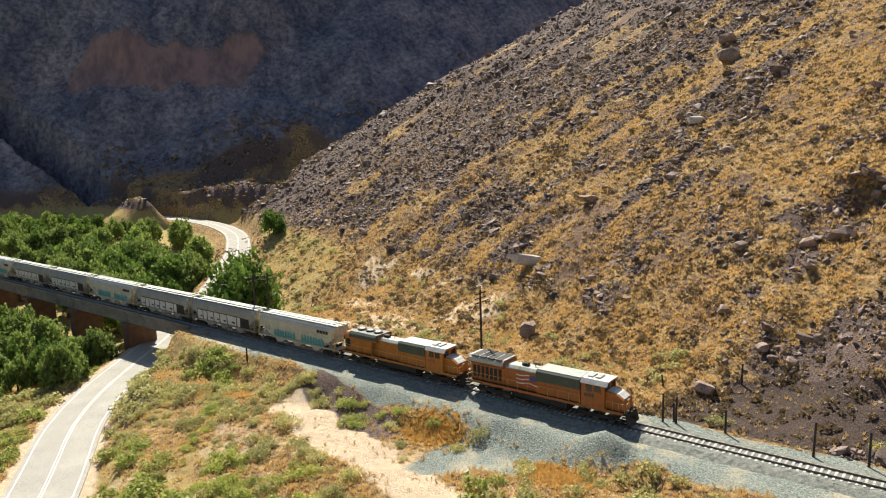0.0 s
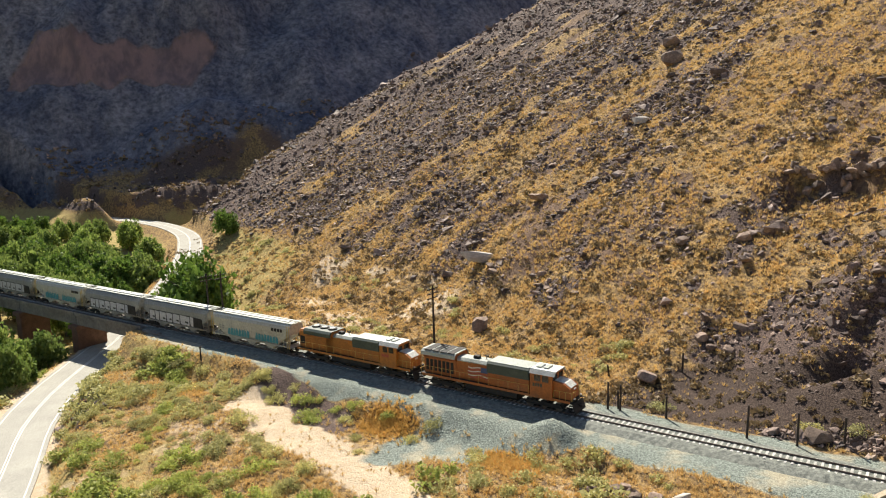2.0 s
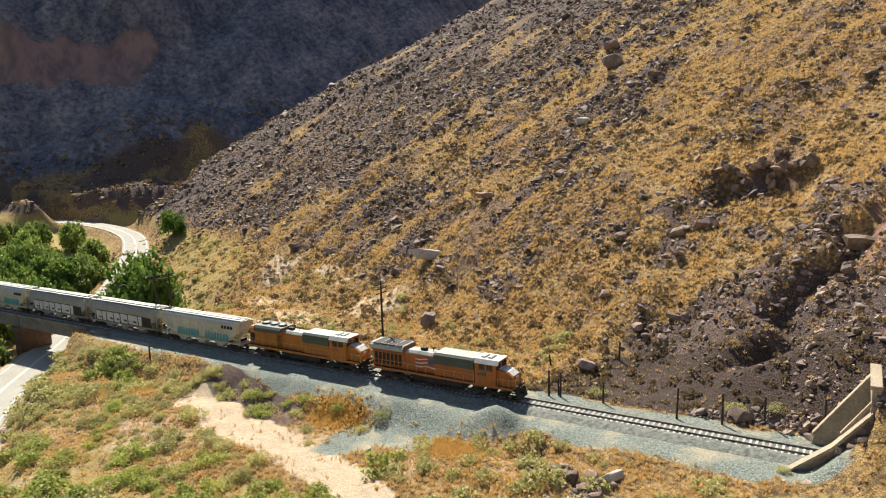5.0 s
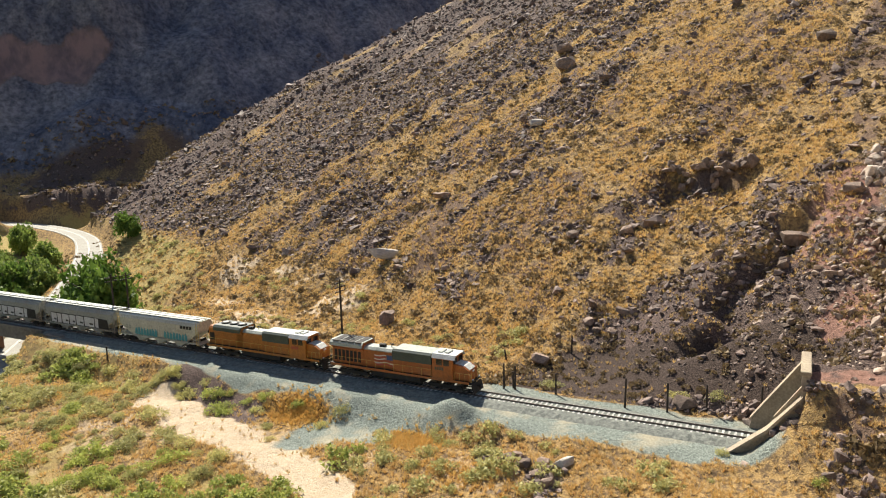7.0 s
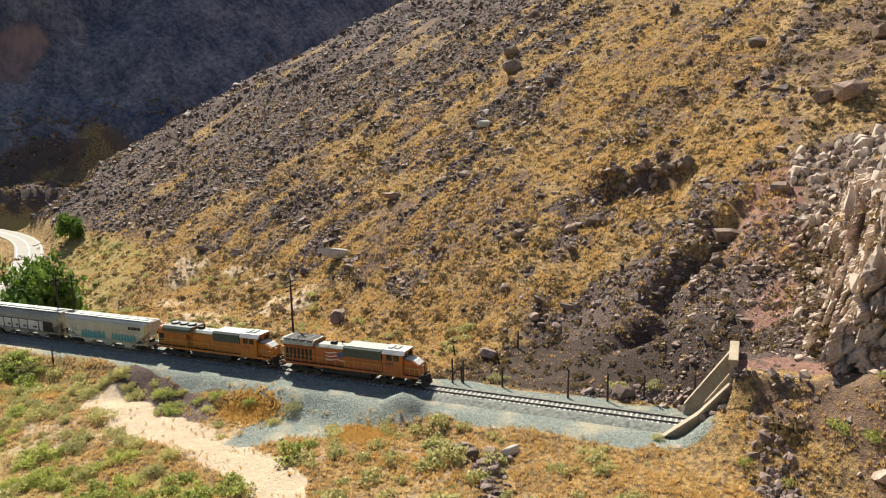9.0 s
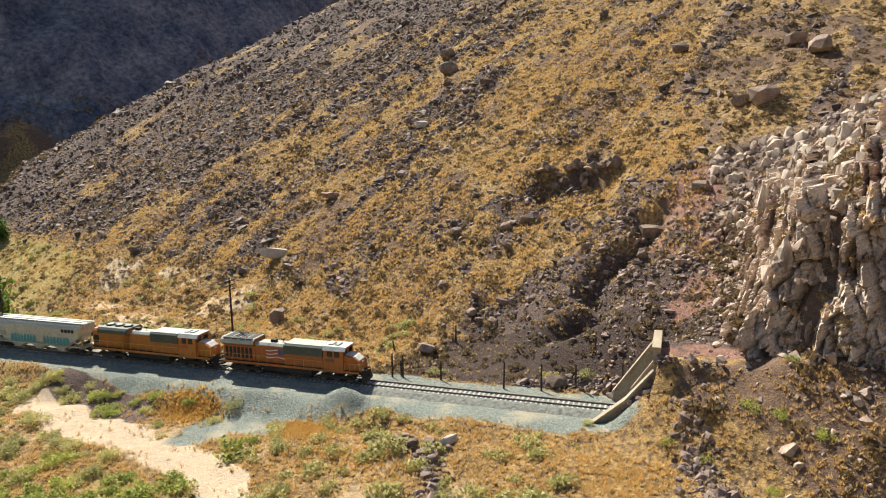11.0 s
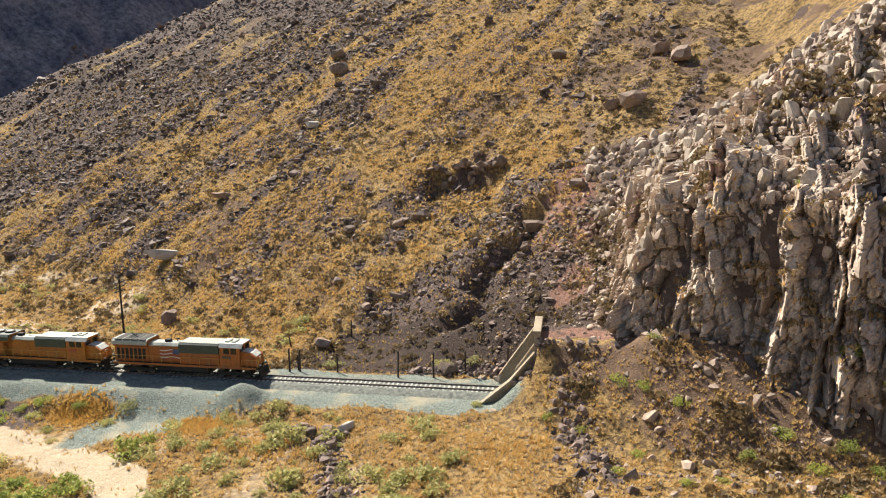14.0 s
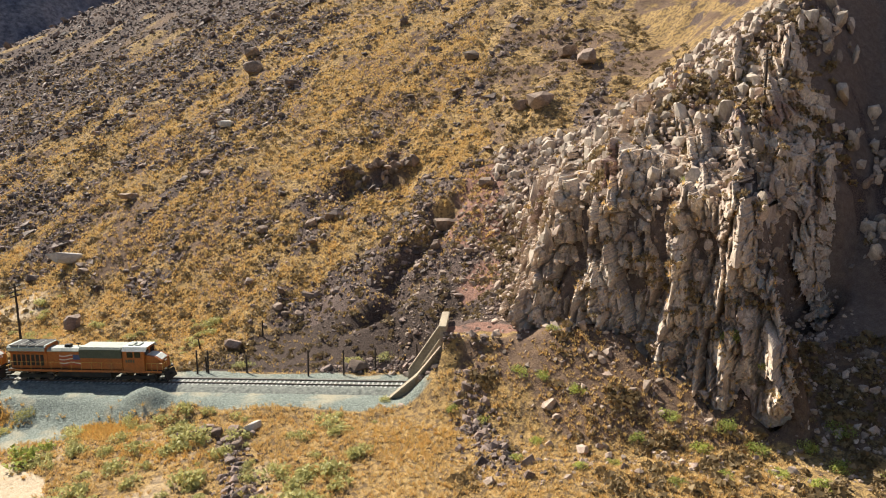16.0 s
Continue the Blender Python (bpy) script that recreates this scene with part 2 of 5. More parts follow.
def ground_material():
    m, nt, bsdf = nodes_of("desert ground")
    coord = nt.nodes.new("ShaderNodeTexCoord").outputs["Object"]

    def mask(name):
        a = nt.nodes.new("ShaderNodeAttribute")
        a.attribute_name = name
        return a.outputs["Fac"]

    def broken(source, amount=0.5):
        n = noise_node(nt, coord, 0.45, 8, 0.78)
        mm = nt.nodes.new("ShaderNodeMath")
        mm.operation = "MULTIPLY_ADD"
        nt.links.new(n, mm.inputs[0])
        mm.inputs[1].default_value = amount * 2
        nt.links.new(source, mm.inputs[2])
        return ramp(nt, mm.outputs[0], 0.5 + amount - 0.13, 0.5 + amount + 0.13)

    n1, n2, n3 = noise_node(nt, coord, 0.16, 5), noise_node(nt, coord, 1.3, 5, 0.7), noise_node(nt, coord, 6.0, 3)
    grass = mix(nt, ramp(nt, n1, 0.35, 0.65), (0.46, 0.305, 0.125), (0.36, 0.235, 0.10))
    grass = mix(nt, ramp(nt, n2, 0.45, 0.57), grass, (0.155, 0.105, 0.06))
    soil = mix(nt, ramp(nt, n2, 0.4, 0.6), (0.22, 0.145, 0.095), (0.145, 0.096, 0.07))
    scree = mix(nt, ramp(nt, n3, 0.4, 0.6), (0.078, 0.056, 0.050), (0.175, 0.126, 0.106))
    gravel = mix(nt, ramp(nt, n3, 0.35, 0.65), (0.15, 0.175, 0.155), (0.32, 0.355, 0.31))
    gravel = mix(nt, ramp(nt, n1, 0.50, 0.64), gravel, (0.42, 0.38, 0.28))
    dirt = mix(nt, ramp(nt, n2, 0.35, 0.65), (0.64, 0.52, 0.375), (0.54, 0.41, 0.275))
    red = mix(nt, ramp(nt, n2, 0.35, 0.65), (0.33, 0.19, 0.145), (0.23, 0.13, 0.10))
    green = mix(nt, ramp(nt, n2, 0.35, 0.65), (0.28, 0.235, 0.09), (0.46, 0.34, 0.13))
    col = mix(nt, broken(mask("bare"), 0.4), grass, soil)
    col = mix(nt, broken(mask("red"), 0.35), col, red)
    stone = mix(nt, ramp(nt, n2, 0.35, 0.65), (0.24, 0.18, 0.145), (0.16, 0.115, 0.095))
    col = mix(nt, broken(mask("stone"), 0.3), col, stone)
    col = mix(nt, broken(mask("scree"), 0.42), col, scree)
    # dark talus, its brown lowered further to hold the slope's shade
    shaded_talus = mix(nt, ramp(nt, n3, 0.4, 0.6), (0.050, 0.036, 0.030), (0.105, 0.076, 0.062))
    col = mix(nt, broken(mask("shaded_talus"), 0.3), col, shaded_talus)
    # far mountain: blue haze and shade are put into its rock colour
    hazed_rock = mix(nt, ramp(nt, noise_node(nt, coord, 0.05, 8, 0.7, (1, 1, 0.5)), 0.40, 0.60), (0.10, 0.114, 0.16), (0.235, 0.235, 0.265))
    shaded_talus = mix(nt, ramp(nt, n3, 0.4, 0.6), (0.050, 0.036, 0.030), (0.105, 0.076, 0.062))
    col = mix(nt, broken(mask("shaded_talus"), 0.3), col, shaded_talus)
    hazed_rock = mix(nt, 1.0, hazed_rock, mix(nt, ramp(nt, noise_node(nt, coord, 0.35, 6, 0.75), 0.38, 0.62), (0.5, 0.5, 0.52), (1.35, 1.3, 1.25)), "MULTIPLY")
    col = mix(nt, broken(mask("far_haze"), 0.3), col, hazed_rock)
    mauve = mix(nt, ramp(nt, noise_node(nt, coord, 0.12, 6, 0.7, (1, 1, 0.25)), 0.42, 0.58), (0.17, 0.13, 0.14), (0.28, 0.195, 0.19))
    col = mix(nt, broken(mask("crag"), 0.4), col, mauve)
    col = mix(nt, broken(mask("green"), 0.45), col, green)
    col = mix(nt, broken(mask("dirt"), 0.25), col, dirt)
    col = mix(nt, broken(mask("gravel"), 0.22), col, gravel)
    col = mix(nt, 1.0, col, mix(nt, ramp(nt, n3, 0.25, 0.75), (0.72, 0.72, 0.72), (1.22, 1.22, 1.22)), "MULTIPLY")
    nt.links.new(col, bsdf.inputs["Base Color"])
    bsdf.inputs["Roughness"].default_value = 0.95
    bsdf.inputs["Specular IOR Level"].default_value = 0.15
    h = nt.nodes.new("ShaderNodeMath")
    h.operation = "ADD"
    nt.links.new(n2, h.inputs[0])
    nt.links.new(n3, h.inputs[1])
    bump(nt, bsdf, h.outputs[0], 0.9, 0.25)
    return m


M_GROUND = ground_material()
M_ROCK = surface("dark talus rock", (0.115, 0.084, 0.073), (0.27, 0.20, 0.165), 0.8, 0.75, 0.04, island=0.6)
M_PALE = surface("sunlit tan rock", (0.48, 0.38, 0.30), (0.32, 0.24, 0.19), 0.7, 0.85, 0.06, island=0.4, c3=(0.22, 0.155, 0.13))
M_ASPHALT = surface("sun bleached asphalt", (0.39, 0.375, 0.325), (0.33, 0.315, 0.275), 0.25, 0.9, 0.004, fine=40)
M_PAINT = surface("worn white road paint", (0.78, 0.77, 0.72), (0.62, 0.60, 0.55), 0.8, 0.8, 0.0)
M_CONCRETE = surface("weathered concrete", (0.42, 0.35, 0.25), (0.33, 0.27, 0.20), 0.5, 0.9, 0.01)
M_TIE = surface("pale concrete tie", (0.56, 0.55, 0.51), (0.46, 0.44, 0.40), 1.5, 0.9, 0.01, each=0.15)
M_RAIL = surface("worn rail steel", (0.10, 0.075, 0.06), (0.17, 0.13, 0.11), 1.0, 0.5, 0.0, metal=0.3)
M_BALLAST = surface("grey ballast stone", (0.12, 0.128, 0.115), (0.25, 0.26, 0.225), 2.2, 0.9, 0.06, fine=3)
M_WOOD = surface("creosoted timber", (0.035, 0.027, 0.022), (0.065, 0.05, 0.04), 1.5, 0.85, 0.01)


# ---- mesh tools ----
def mesh_from(name, verts, faces, mats=(), smooth=False, mat_index=None):
    """A mesh from arrays: verts (n, 3), faces (m, 3 or 4)."""
    me = bpy.data.meshes.new(name)
    verts, faces = np.asarray(verts, np.float32), np.asarray(faces, np.int32)
    me.vertices.add(len(verts))
    me.vertices.foreach_set("co", verts.ravel())
    k = faces.shape[1]
    me.loops.add(faces.size)
    me.loops.foreach_set("vertex_index", faces.ravel())
    me.polygons.add(len(faces))
    me.polygons.foreach_set("loop_start", np.arange(0, faces.size, k, dtype=np.int32))
    me.polygons.foreach_set("use_smooth", np.full(len(faces), smooth))
    for mt in mats:
        me.materials.append(mt)
    if mat_index is not None:
        me.polygons.foreach_set("material_index", np.asarray(mat_index, np.int32))
    me.update(calc_edges=True)
    me.validate()
    return me


def part(name, bm, material, parent=None, label="", matrix=None):
    me = bpy.data.meshes.new(name)
    bm.to_mesh(me)
    bm.free()
    me.materials.append(material)
    ob = new(name, me)
    if parent:
        ob.parent = parent
    if matrix is not None:
        ob.matrix_basis = matrix
    return tagged(ob, label)


def thing(name, label, category, group="", matrix=None):
    ob = tagged(new(name), label, category, group)
    ob.empty_display_size = 0.3
    if matrix is not None:
        ob.matrix_basis = matrix
    return ob


def box(bm, x0, x1, y0, y1, z0, z1, bevel=0.0, m=None):
    r = bmesh.ops.create_cube(bm, size=1.0)
    t = Matrix.Translation(((x0 + x1) / 2, (y0 + y1) / 2, (z0 + z1) / 2)) @ Matrix.Diagonal((x1 - x0, y1 - y0, z1 - z0, 1))
    bmesh.ops.transform(bm, matrix=(m @ t) if m else t, verts=r["verts"])
    if bevel:
        es = list({e for v in r["verts"] for e in v.link_edges})
        bmesh.ops.bevel(bm, geom=es, offset=bevel, segments=2, affect="EDGES", clamp_overlap=True)
    return bm


def cyl(bm, a, b, r0, r1=None, n=12):
    a, b = Vector(a), Vector(b)
    d = b - a
    m = Matrix.Translation((a + b) / 2) @ d.to_track_quat("Z", "Y").to_matrix().to_4x4()
    bmesh.ops.create_cone(bm, cap_ends=True, segments=n, radius1=r0, radius2=r0 if r1 is None else r1, depth=d.length, matrix=m)
    return bm


def prism(bm, profile, x0, x1):
    """A (y, z) outline drawn out along x."""
    lo = [bm.verts.new((x0, y, z)) for y, z in profile]
    hi = [bm.verts.new((x1, y, z)) for y, z in profile]
    n = len(profile)
    for i in range(n):
        bm.faces.new((lo[i], lo[(i + 1) % n], hi[(i + 1) % n], hi[i]))
    bm.faces.new(lo[::-1])
    bm.faces.new(hi)
    bmesh.ops.recalc_face_normals(bm, faces=bm.faces)
    return bm


def slab(bm, outline, y0, y1):
    """An (x, z) outline drawn out along y."""
    lo = [bm.verts.new((x, y0, z)) for x, z in outline]
    hi = [bm.verts.new((x, y1, z)) for x, z in outline]
    n = len(outline)
    for i in range(n):
        bm.faces.new((lo[i], lo[(i + 1) % n], hi[(i + 1) % n], hi[i]))
    bm.faces.new(lo[::-1])
    bm.faces.new(hi)
    bmesh.ops.recalc_face_normals(bm, faces=bm.faces)
    return bm


# ---- the ground: one sheet ----
def spread(lo, hi, step, out_lo, out_hi, grow=1.12, most=40.0):
    mid = list(np.arange(lo, hi + step / 2, step))
    a, s = [], step
    while (a[-1] if a else lo) > out_lo:
        s = min(s * grow, most)
        a.append((a[-1] if a else lo) - s)
    b, s = [], step
    while (b[-1] if b else hi) < out_hi:
        s = min(s * grow, most)
        b.append((b[-1] if b else hi) + s)
    return np.array(a[::-1] + mid + b)


def ground_masks(x, y, z, slope):
    v = y - track_y(x)
    along, across = 0.4 * x + 0.917 * y, 0.917 * x - 0.4 * y
    d, _ = road_dist(x, y)
    hill = sstep(1.5, 5, z)
    streak = 0.85 * fbm(across / 6.0 + 0.7 * fbm(x / 20, y / 20, 2), along / 42, 3) + 0.75 * fbm(x / 4.2, y / 4.2, 3) + 0.4 * fbm(x / 24, y / 24, 2)
    up_left = sstep(0, -135, x - 0.12 * (y - 60))
    # 0.6 term: extra scree high on the left stands in for shade there
    scree = hill * sstep(0.05, 0.85, streak + 0.45 * up_left + 0.6 * sstep(85, 165, y - 0.3 * x) * sstep(50, -60, x) - 0.08)
    # low talus scree, widened to darken a slope that lies in shade
    low = sstep(18, 9, z) * sstep(0.3, 2, z) * sstep(-4, 8, x) * (y > 0)
    scree = np.maximum(scree, 0.95 * low * sstep(-0.9, -0.1, fbm(x / 9, y / 9, 3)))
    scree = np.maximum(scree, 1.0 * sstep(-6, 8, x) * sstep(4.2, 6.0, v) * (1 - sstep(14, 18, v)) * sstep(-0.6, 0.1, fbm(x / 4, y / 4, 3)) * (x < 31))
    lower = sstep(10, 3, z) * hill * sstep(-62, -50, x) * (y > 0) * sstep(0, 0.4, fbm(x / 12 + 4, y / 12, 3))
    scree = np.maximum(scree, lower)
    spur2 = sstep(-222, -240, x) * sstep(3, 8, z)
    scree = scree * (1 - spur2) + spur2 * sstep(-0.5, 0.6, fbm(across / 12, along / 24, 4))
    third = sstep(332, 350, -0.75 * x + 0.66 * y)
    scree = np.where(third > 0.5, 1.05 + 0.4 * fbm(x / 14, y / 14, 4), scree)
    # stony soil; full strength below the cliff also colours in the cliff's shade
    bare = np.maximum(0.75 * sstep(-0.3, 0.5, fbm(x / 9, y / 9, 4)) * hill, sstep(36, 48, x) * (y < 8) * 1.0 * sstep(-0.5, 1.5, z))
    stone = sstep(-1, 3, cliff_foot(x, y)) * sstep(5, 9, z) * (1 - sstep(40, 60, y)) * (x > 35)
    red = sstep(22, 30, x - 0.25 * (y - 15)) * sstep(2, 8, z) * (y < 45) * (y > -3) * 0.8 * (1 - stone)
    sm = -0.75 * x + 0.66 * y + 10 * fbm(x / 40, y / 40, 3)
    crag_red = sstep(60, 68, z + 5 * fbm(x / 9, y / 9, 2)) * (1 - sstep(86, 95, z + 8 * fbm(x / 14 + 3, y / 14, 3))) * sstep(-392, -372, x + 8 * fbm(x / 20, y / 20, 2)) * (1 - sstep(-322, -308, x)) * sstep(350, 358, sm)
    scree = scree * (1 - 0.9 * crag_red)
    # the far mountain's faces that get the haze-blue colour
    far_haze = sstep(312, 335, -0.75 * x + 0.66 * y + 8 * fbm(x / 30, y / 30, 2)) * (1 - crag_red) * sstep(-190, -215, x)
    gravel = (1 - sstep(5.0, 7.0, np.abs(v + 1.2) + 1.0 * fbm(x / 7, y / 7, 3) + 2.2 * sstep(-38, -54, x) * (v < 0))) * sstep(-86, -76, x)
    arm = (1 - sstep(2.0, 4.4, np.abs(v + 9.5 - 0.42 * (x + 13) + 1.2 * fbm(x / 4, y / 4, 2)))) * sstep(-26, -20, x) * (1 - sstep(-9, -3, x))
    heap_bank = (1 - sstep(2.4, 3.6, np.abs(v + 9.6 + 0.22 * (x + 40)))) * sstep(-51, -47, x) * (1 - sstep(-31, -27, x))
    gravel = np.maximum(gravel, 1 - sstep(0.8, 1.3, np.hypot((x + 4.6) / 3.6, (v + 5.6) / 3.0)))
    scree = np.maximum(scree, heap_bank)
    gravel = np.maximum(gravel, arm) * (1 - heap_bank) * (1 - sstep(2, 4, z))
    way = np.full(np.shape(x), 99.0)
    m = np.asarray(y < 0)
    if m.any():
        way[m] = line_dist(x[m], y[m], TRAIL)[0]
    dirt = 1 - sstep(1.8, 3.6, way + 0.8 * fbm(x / 4, y / 4, 3))
    dirt = np.maximum(dirt, (1 - sstep(4.6, 6.4, d + 0.8 * fbm(x / 5, y / 5, 2))) * 0.75 * sstep(-150, -120, x))
    dirt = np.maximum(dirt, 0.6 * sstep(-26, -50, x) * sstep(5, 10, v) * (1 - hill) * sstep(-0.3, 0.3, fbm(x / 9, y / 9, 3)) * sstep(-115, -95, x))
    dirt = np.maximum(dirt, 0.46 * sstep(-0.05, 0.45, fbm(x / 5 + 3, y / 5, 3)) * sstep(-6, -9, v) * sstep(-72, -60, x) * (1 - sstep(30, 38, x)) * sstep(0.6, -0.3, z))
    green = 0.45 * sstep(-52, -64, x + 0.9 * fbm(x / 9, y / 9, 2) * 8) * (1 - hill) * (v < 4) * sstep(4.5, 8, d)
    green = np.maximum(green, 0.5 * sstep(-16, -26, v) * sstep(0, -20, x) * sstep(-0.3, 0.3, fbm(x / 8, y / 8, 3)))
    green = np.maximum(green, (0.55 + 0.4 * sstep(10, 0, v)) * sstep(-95, -110, x) * (1 - hill) * sstep(5, 9, d))
    # foot of the slope where talus and its shade are coloured together
    shaded_talus = sstep(-10, 2, x) * sstep(4.2, 6.0, v) * (1 - sstep(15, 21, v + 3 * fbm(x / 7, y / 7, 2))) * (1 - sstep(33, 40, x))
    return {"shaded_talus": shaded_talus, "scree": scree, "bare": bare, "red": red, "gravel": gravel, "dirt": dirt, "green": green, "stone": stone, "far_haze": far_haze, "crag": crag_red}


TRAIL = smooth_line([(-47, -11, 0), (-38, -14.5, 0), (-28, -16.5, 0), (-19, -19, 0), (-12, -22, 0), (-8, -27, 0), (-4, -36, 0), (4, -52, 0), (20, -75, 0)], 3.0)


def build_ground():
    gx = np.r_[spread(-2500, -560, 60, -2500, -560)[:-1], spread(-125, 90, 0.75, -555, 180, 1.05, 5.0), np.geomspace(200, 2500, 16)]
    gy = np.r_[-np.geomspace(2500, 130, 18), spread(-42, 125, 0.75, -110, 420, 1.05, 5.0), np.geomspace(440, 2500, 16)]
    x, y = np.meshgrid(gx, gy)
    rise = crag(x + 0.5, y + 0.866) - crag(x - 0.5, y - 0.866)
    under = sstep(0.2, 1.0, rise) * (1.8 + 5.5 * sstep(2.2, 4.0, rise))
    z = ground_z(x, y) - under * sstep(0.5, 1.0, cliff_hold(x, y)) * (x > 39.5) * (y > -20)
    nx, ny = len(gx), len(gy)
    i = np.arange(ny * nx).reshape(ny, nx)
    q = np.stack([i[:-1, :-1], i[:-1, 1:], i[1:, 1:], i[1:, :-1]], -1).reshape(-1, 4)
    cx = x.ravel()[q].mean(1)
    cv = np.abs((y - track_y(x)).ravel()[q].mean(1))
    zz = z.ravel()[q]
    mouth = (cx > PORTAL_X - 0.6) & (cx < PORTAL_X + 1.6) & (cv < 2.6) & (zz.max(1) - zz.min(1) > 1.0)
    q = q[~mouth]
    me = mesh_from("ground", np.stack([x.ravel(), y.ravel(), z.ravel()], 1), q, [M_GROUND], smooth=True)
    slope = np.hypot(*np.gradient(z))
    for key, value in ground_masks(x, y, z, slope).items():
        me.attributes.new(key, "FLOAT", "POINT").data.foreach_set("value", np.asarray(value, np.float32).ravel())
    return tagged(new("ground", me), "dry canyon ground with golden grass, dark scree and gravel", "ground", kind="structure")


build_ground()


# ---- the road ----
def ribbon(line, left, right, lift, sides=0.25):
    d = np.gradient(line[:, :2], axis=0)
    d /= np.linalg.norm(d, axis=1)[:, None]
    n = np.stack([-d[:, 1], d[:, 0]], 1)
    a, b = line[:, :2] + n * left, line[:, :2] + n * right
    rows = [np.c_[a, line[:, 2] + lift - sides], np.c_[a, line[:, 2] + lift], np.c_[b, line[:, 2] + lift], np.c_[b, line[:, 2] + lift - sides]]
    v = np.stack(rows, 1).reshape(-1, 3)
    f = [(4 * i + k, 4 * i + k + 1, 4 * i + k + 5, 4 * i + k + 4) for i in range(len(line) - 1) for k in range(3)]
    return v, f


v, f = ribbon(ROAD, -4.1, 4.1, 0.06)
road = tagged(new("road", mesh_from("road", v, f, [M_ASPHALT])), "sun-bleached two-lane asphalt road through the canyon", "road", kind="structure")
for nm, off, w in (("edge_line", -3.5, 0.16), ("edge_line", 3.5, 0.16), ("centre_line", 0.16, 0.14), ("centre_line", -0.16, 0.14)):
    v, f = ribbon(ROAD, off - w / 2, off + w / 2, 0.068, 0.004)
    ob = new(nm, mesh_from(nm, v, f, [M_PAINT]))
    ob.parent = road


# ---- track ----
def child(name, parent, build, material, label="", matrix=None):
    bm = bmesh.new()
    build(bm)
    return part(name, bm, material, parent, label, matrix)


TRACK_LO, TRACK_HI = -330.0, 75.0
track = tagged(thing("railway_track", "single railway track on pale concrete ties and grey ballast", "railway track", matrix=ON_TRACK), kind="structure")


def rail_profile(s):
    return [(s - 0.075, -0.17), (s + 0.075, -0.17), (s + 0.075, -0.155), (s + 0.012, -0.13), (s + 0.012, -0.045), (s + 0.036, -0.035), (s + 0.036, 0.0),
            (s - 0.036, 0.0), (s - 0.036, -0.035), (s - 0.012, -0.045), (s - 0.012, -0.13), (s - 0.075, -0.155)]


for s in (-0.7535, 0.7535):
    child("rail", track, lambda bm: prism(bm, rail_profile(s), TRACK_LO, TRACK_HI), M_RAIL, "dark worn steel rail")


def ballast_strip():
    """The bed of loose stone: a shouldered strip with an uneven surface."""
    xs = np.arange(-84, PORTAL_X + 40, 0.35)
    off = np.array([-4.2, -3.2, -2.4, -1.9, -1.45, -1.1, -0.72, -0.35, 0, 0.35, 0.72, 1.1, 1.45, 1.9, 2.4, 3.2, 4.2])
    lev = np.array([-1.1, -0.72, -0.42, -0.24, -0.2, -0.2, -0.21, -0.21, -0.21, -0.21, -0.21, -0.2, -0.2, -0.24, -0.42, -0.72, -1.1])
    X, O = np.meshgrid(xs, off, indexing="ij")
    Z = lev[None, :] + 0.05 * fbm(X * 2.1, O * 2.6, 2) + 0.03 * (rng.random(X.shape) - 0.5)
    i = np.arange(X.size).reshape(X.shape)
    q = np.stack([i[:-1, :-1], i[1:, :-1], i[1:, 1:], i[:-1, 1:]], -1).reshape(-1, 4)
    return mesh_from("ballast_bed", np.stack([X, O, Z], -1).reshape(-1, 3), q, [M_BALLAST], smooth=False)


bed = new("ballast_bed", ballast_strip())
bed.parent = track
tagged(bed, "grey crushed-stone ballast shoulder")


def tie_mesh():
    bm = bmesh.new()
    box(bm, -0.13, 0.13, -1.29, 1.29, -0.36, -0.172, 0.03)
    me = bpy.data.meshes.new("tie")
    bm.to_mesh(me)
    bm.free()
    me.materials.append(M_TIE)
    return me


TIE = tie_mesh()
trnd = random.Random(5)
for k in range(290):
    ob = new("tie", TIE)
    ob.parent = track
    ob.matrix_basis = pose(PORTAL_X + 6 - 0.61 * k, trnd.uniform(-0.03, 0.03), trnd.uniform(-0.008, 0.006), 0, 0, trnd.uniform(-0.8, 0.8))
# the ties past those, far off and under the train
far_v, far_f = [], []
for k in range(290, 600):
    x = PORTAL_X + 6 - 0.61 * k
    n = len(far_v)
    far_v += [(x + a, b, c) for a in (-0.13, 0.13) for b in (-1.29, 1.29) for c in (-0.36, -0.172)]
    far_f += [(n + a, n + b, n + c, n + d) for a, b, c, d in ((1, 5, 7, 3), (0, 1, 3, 2), (4, 6, 7, 5), (0, 4, 5, 1), (2, 3, 7, 6))]
far = new("tie_row", mesh_from("tie_row", far_v, far_f, [M_TIE]))
far.parent = track
tagged(far, kind="stuff")

# ---- bridge over the road and the river bed ----
M_GIRDER = surface("stained bridge concrete", (0.26, 0.23, 0.19), (0.19, 0.165, 0.135), 0.35, 0.9, 0.01, c3=(0.13, 0.11, 0.09))
M_PIER = surface("red brown masonry", (0.24, 0.13, 0.085), (0.16, 0.09, 0.06), 0.7, 0.95, 0.03)
bridge = thing("railway_bridge", "concrete girder railway bridge over the canyon road", "bridge", matrix=ON_TRACK)
spans = [(-105.5, -84.2), (-127, -105.7), (-149, -127.2), (-171, -149.2)]
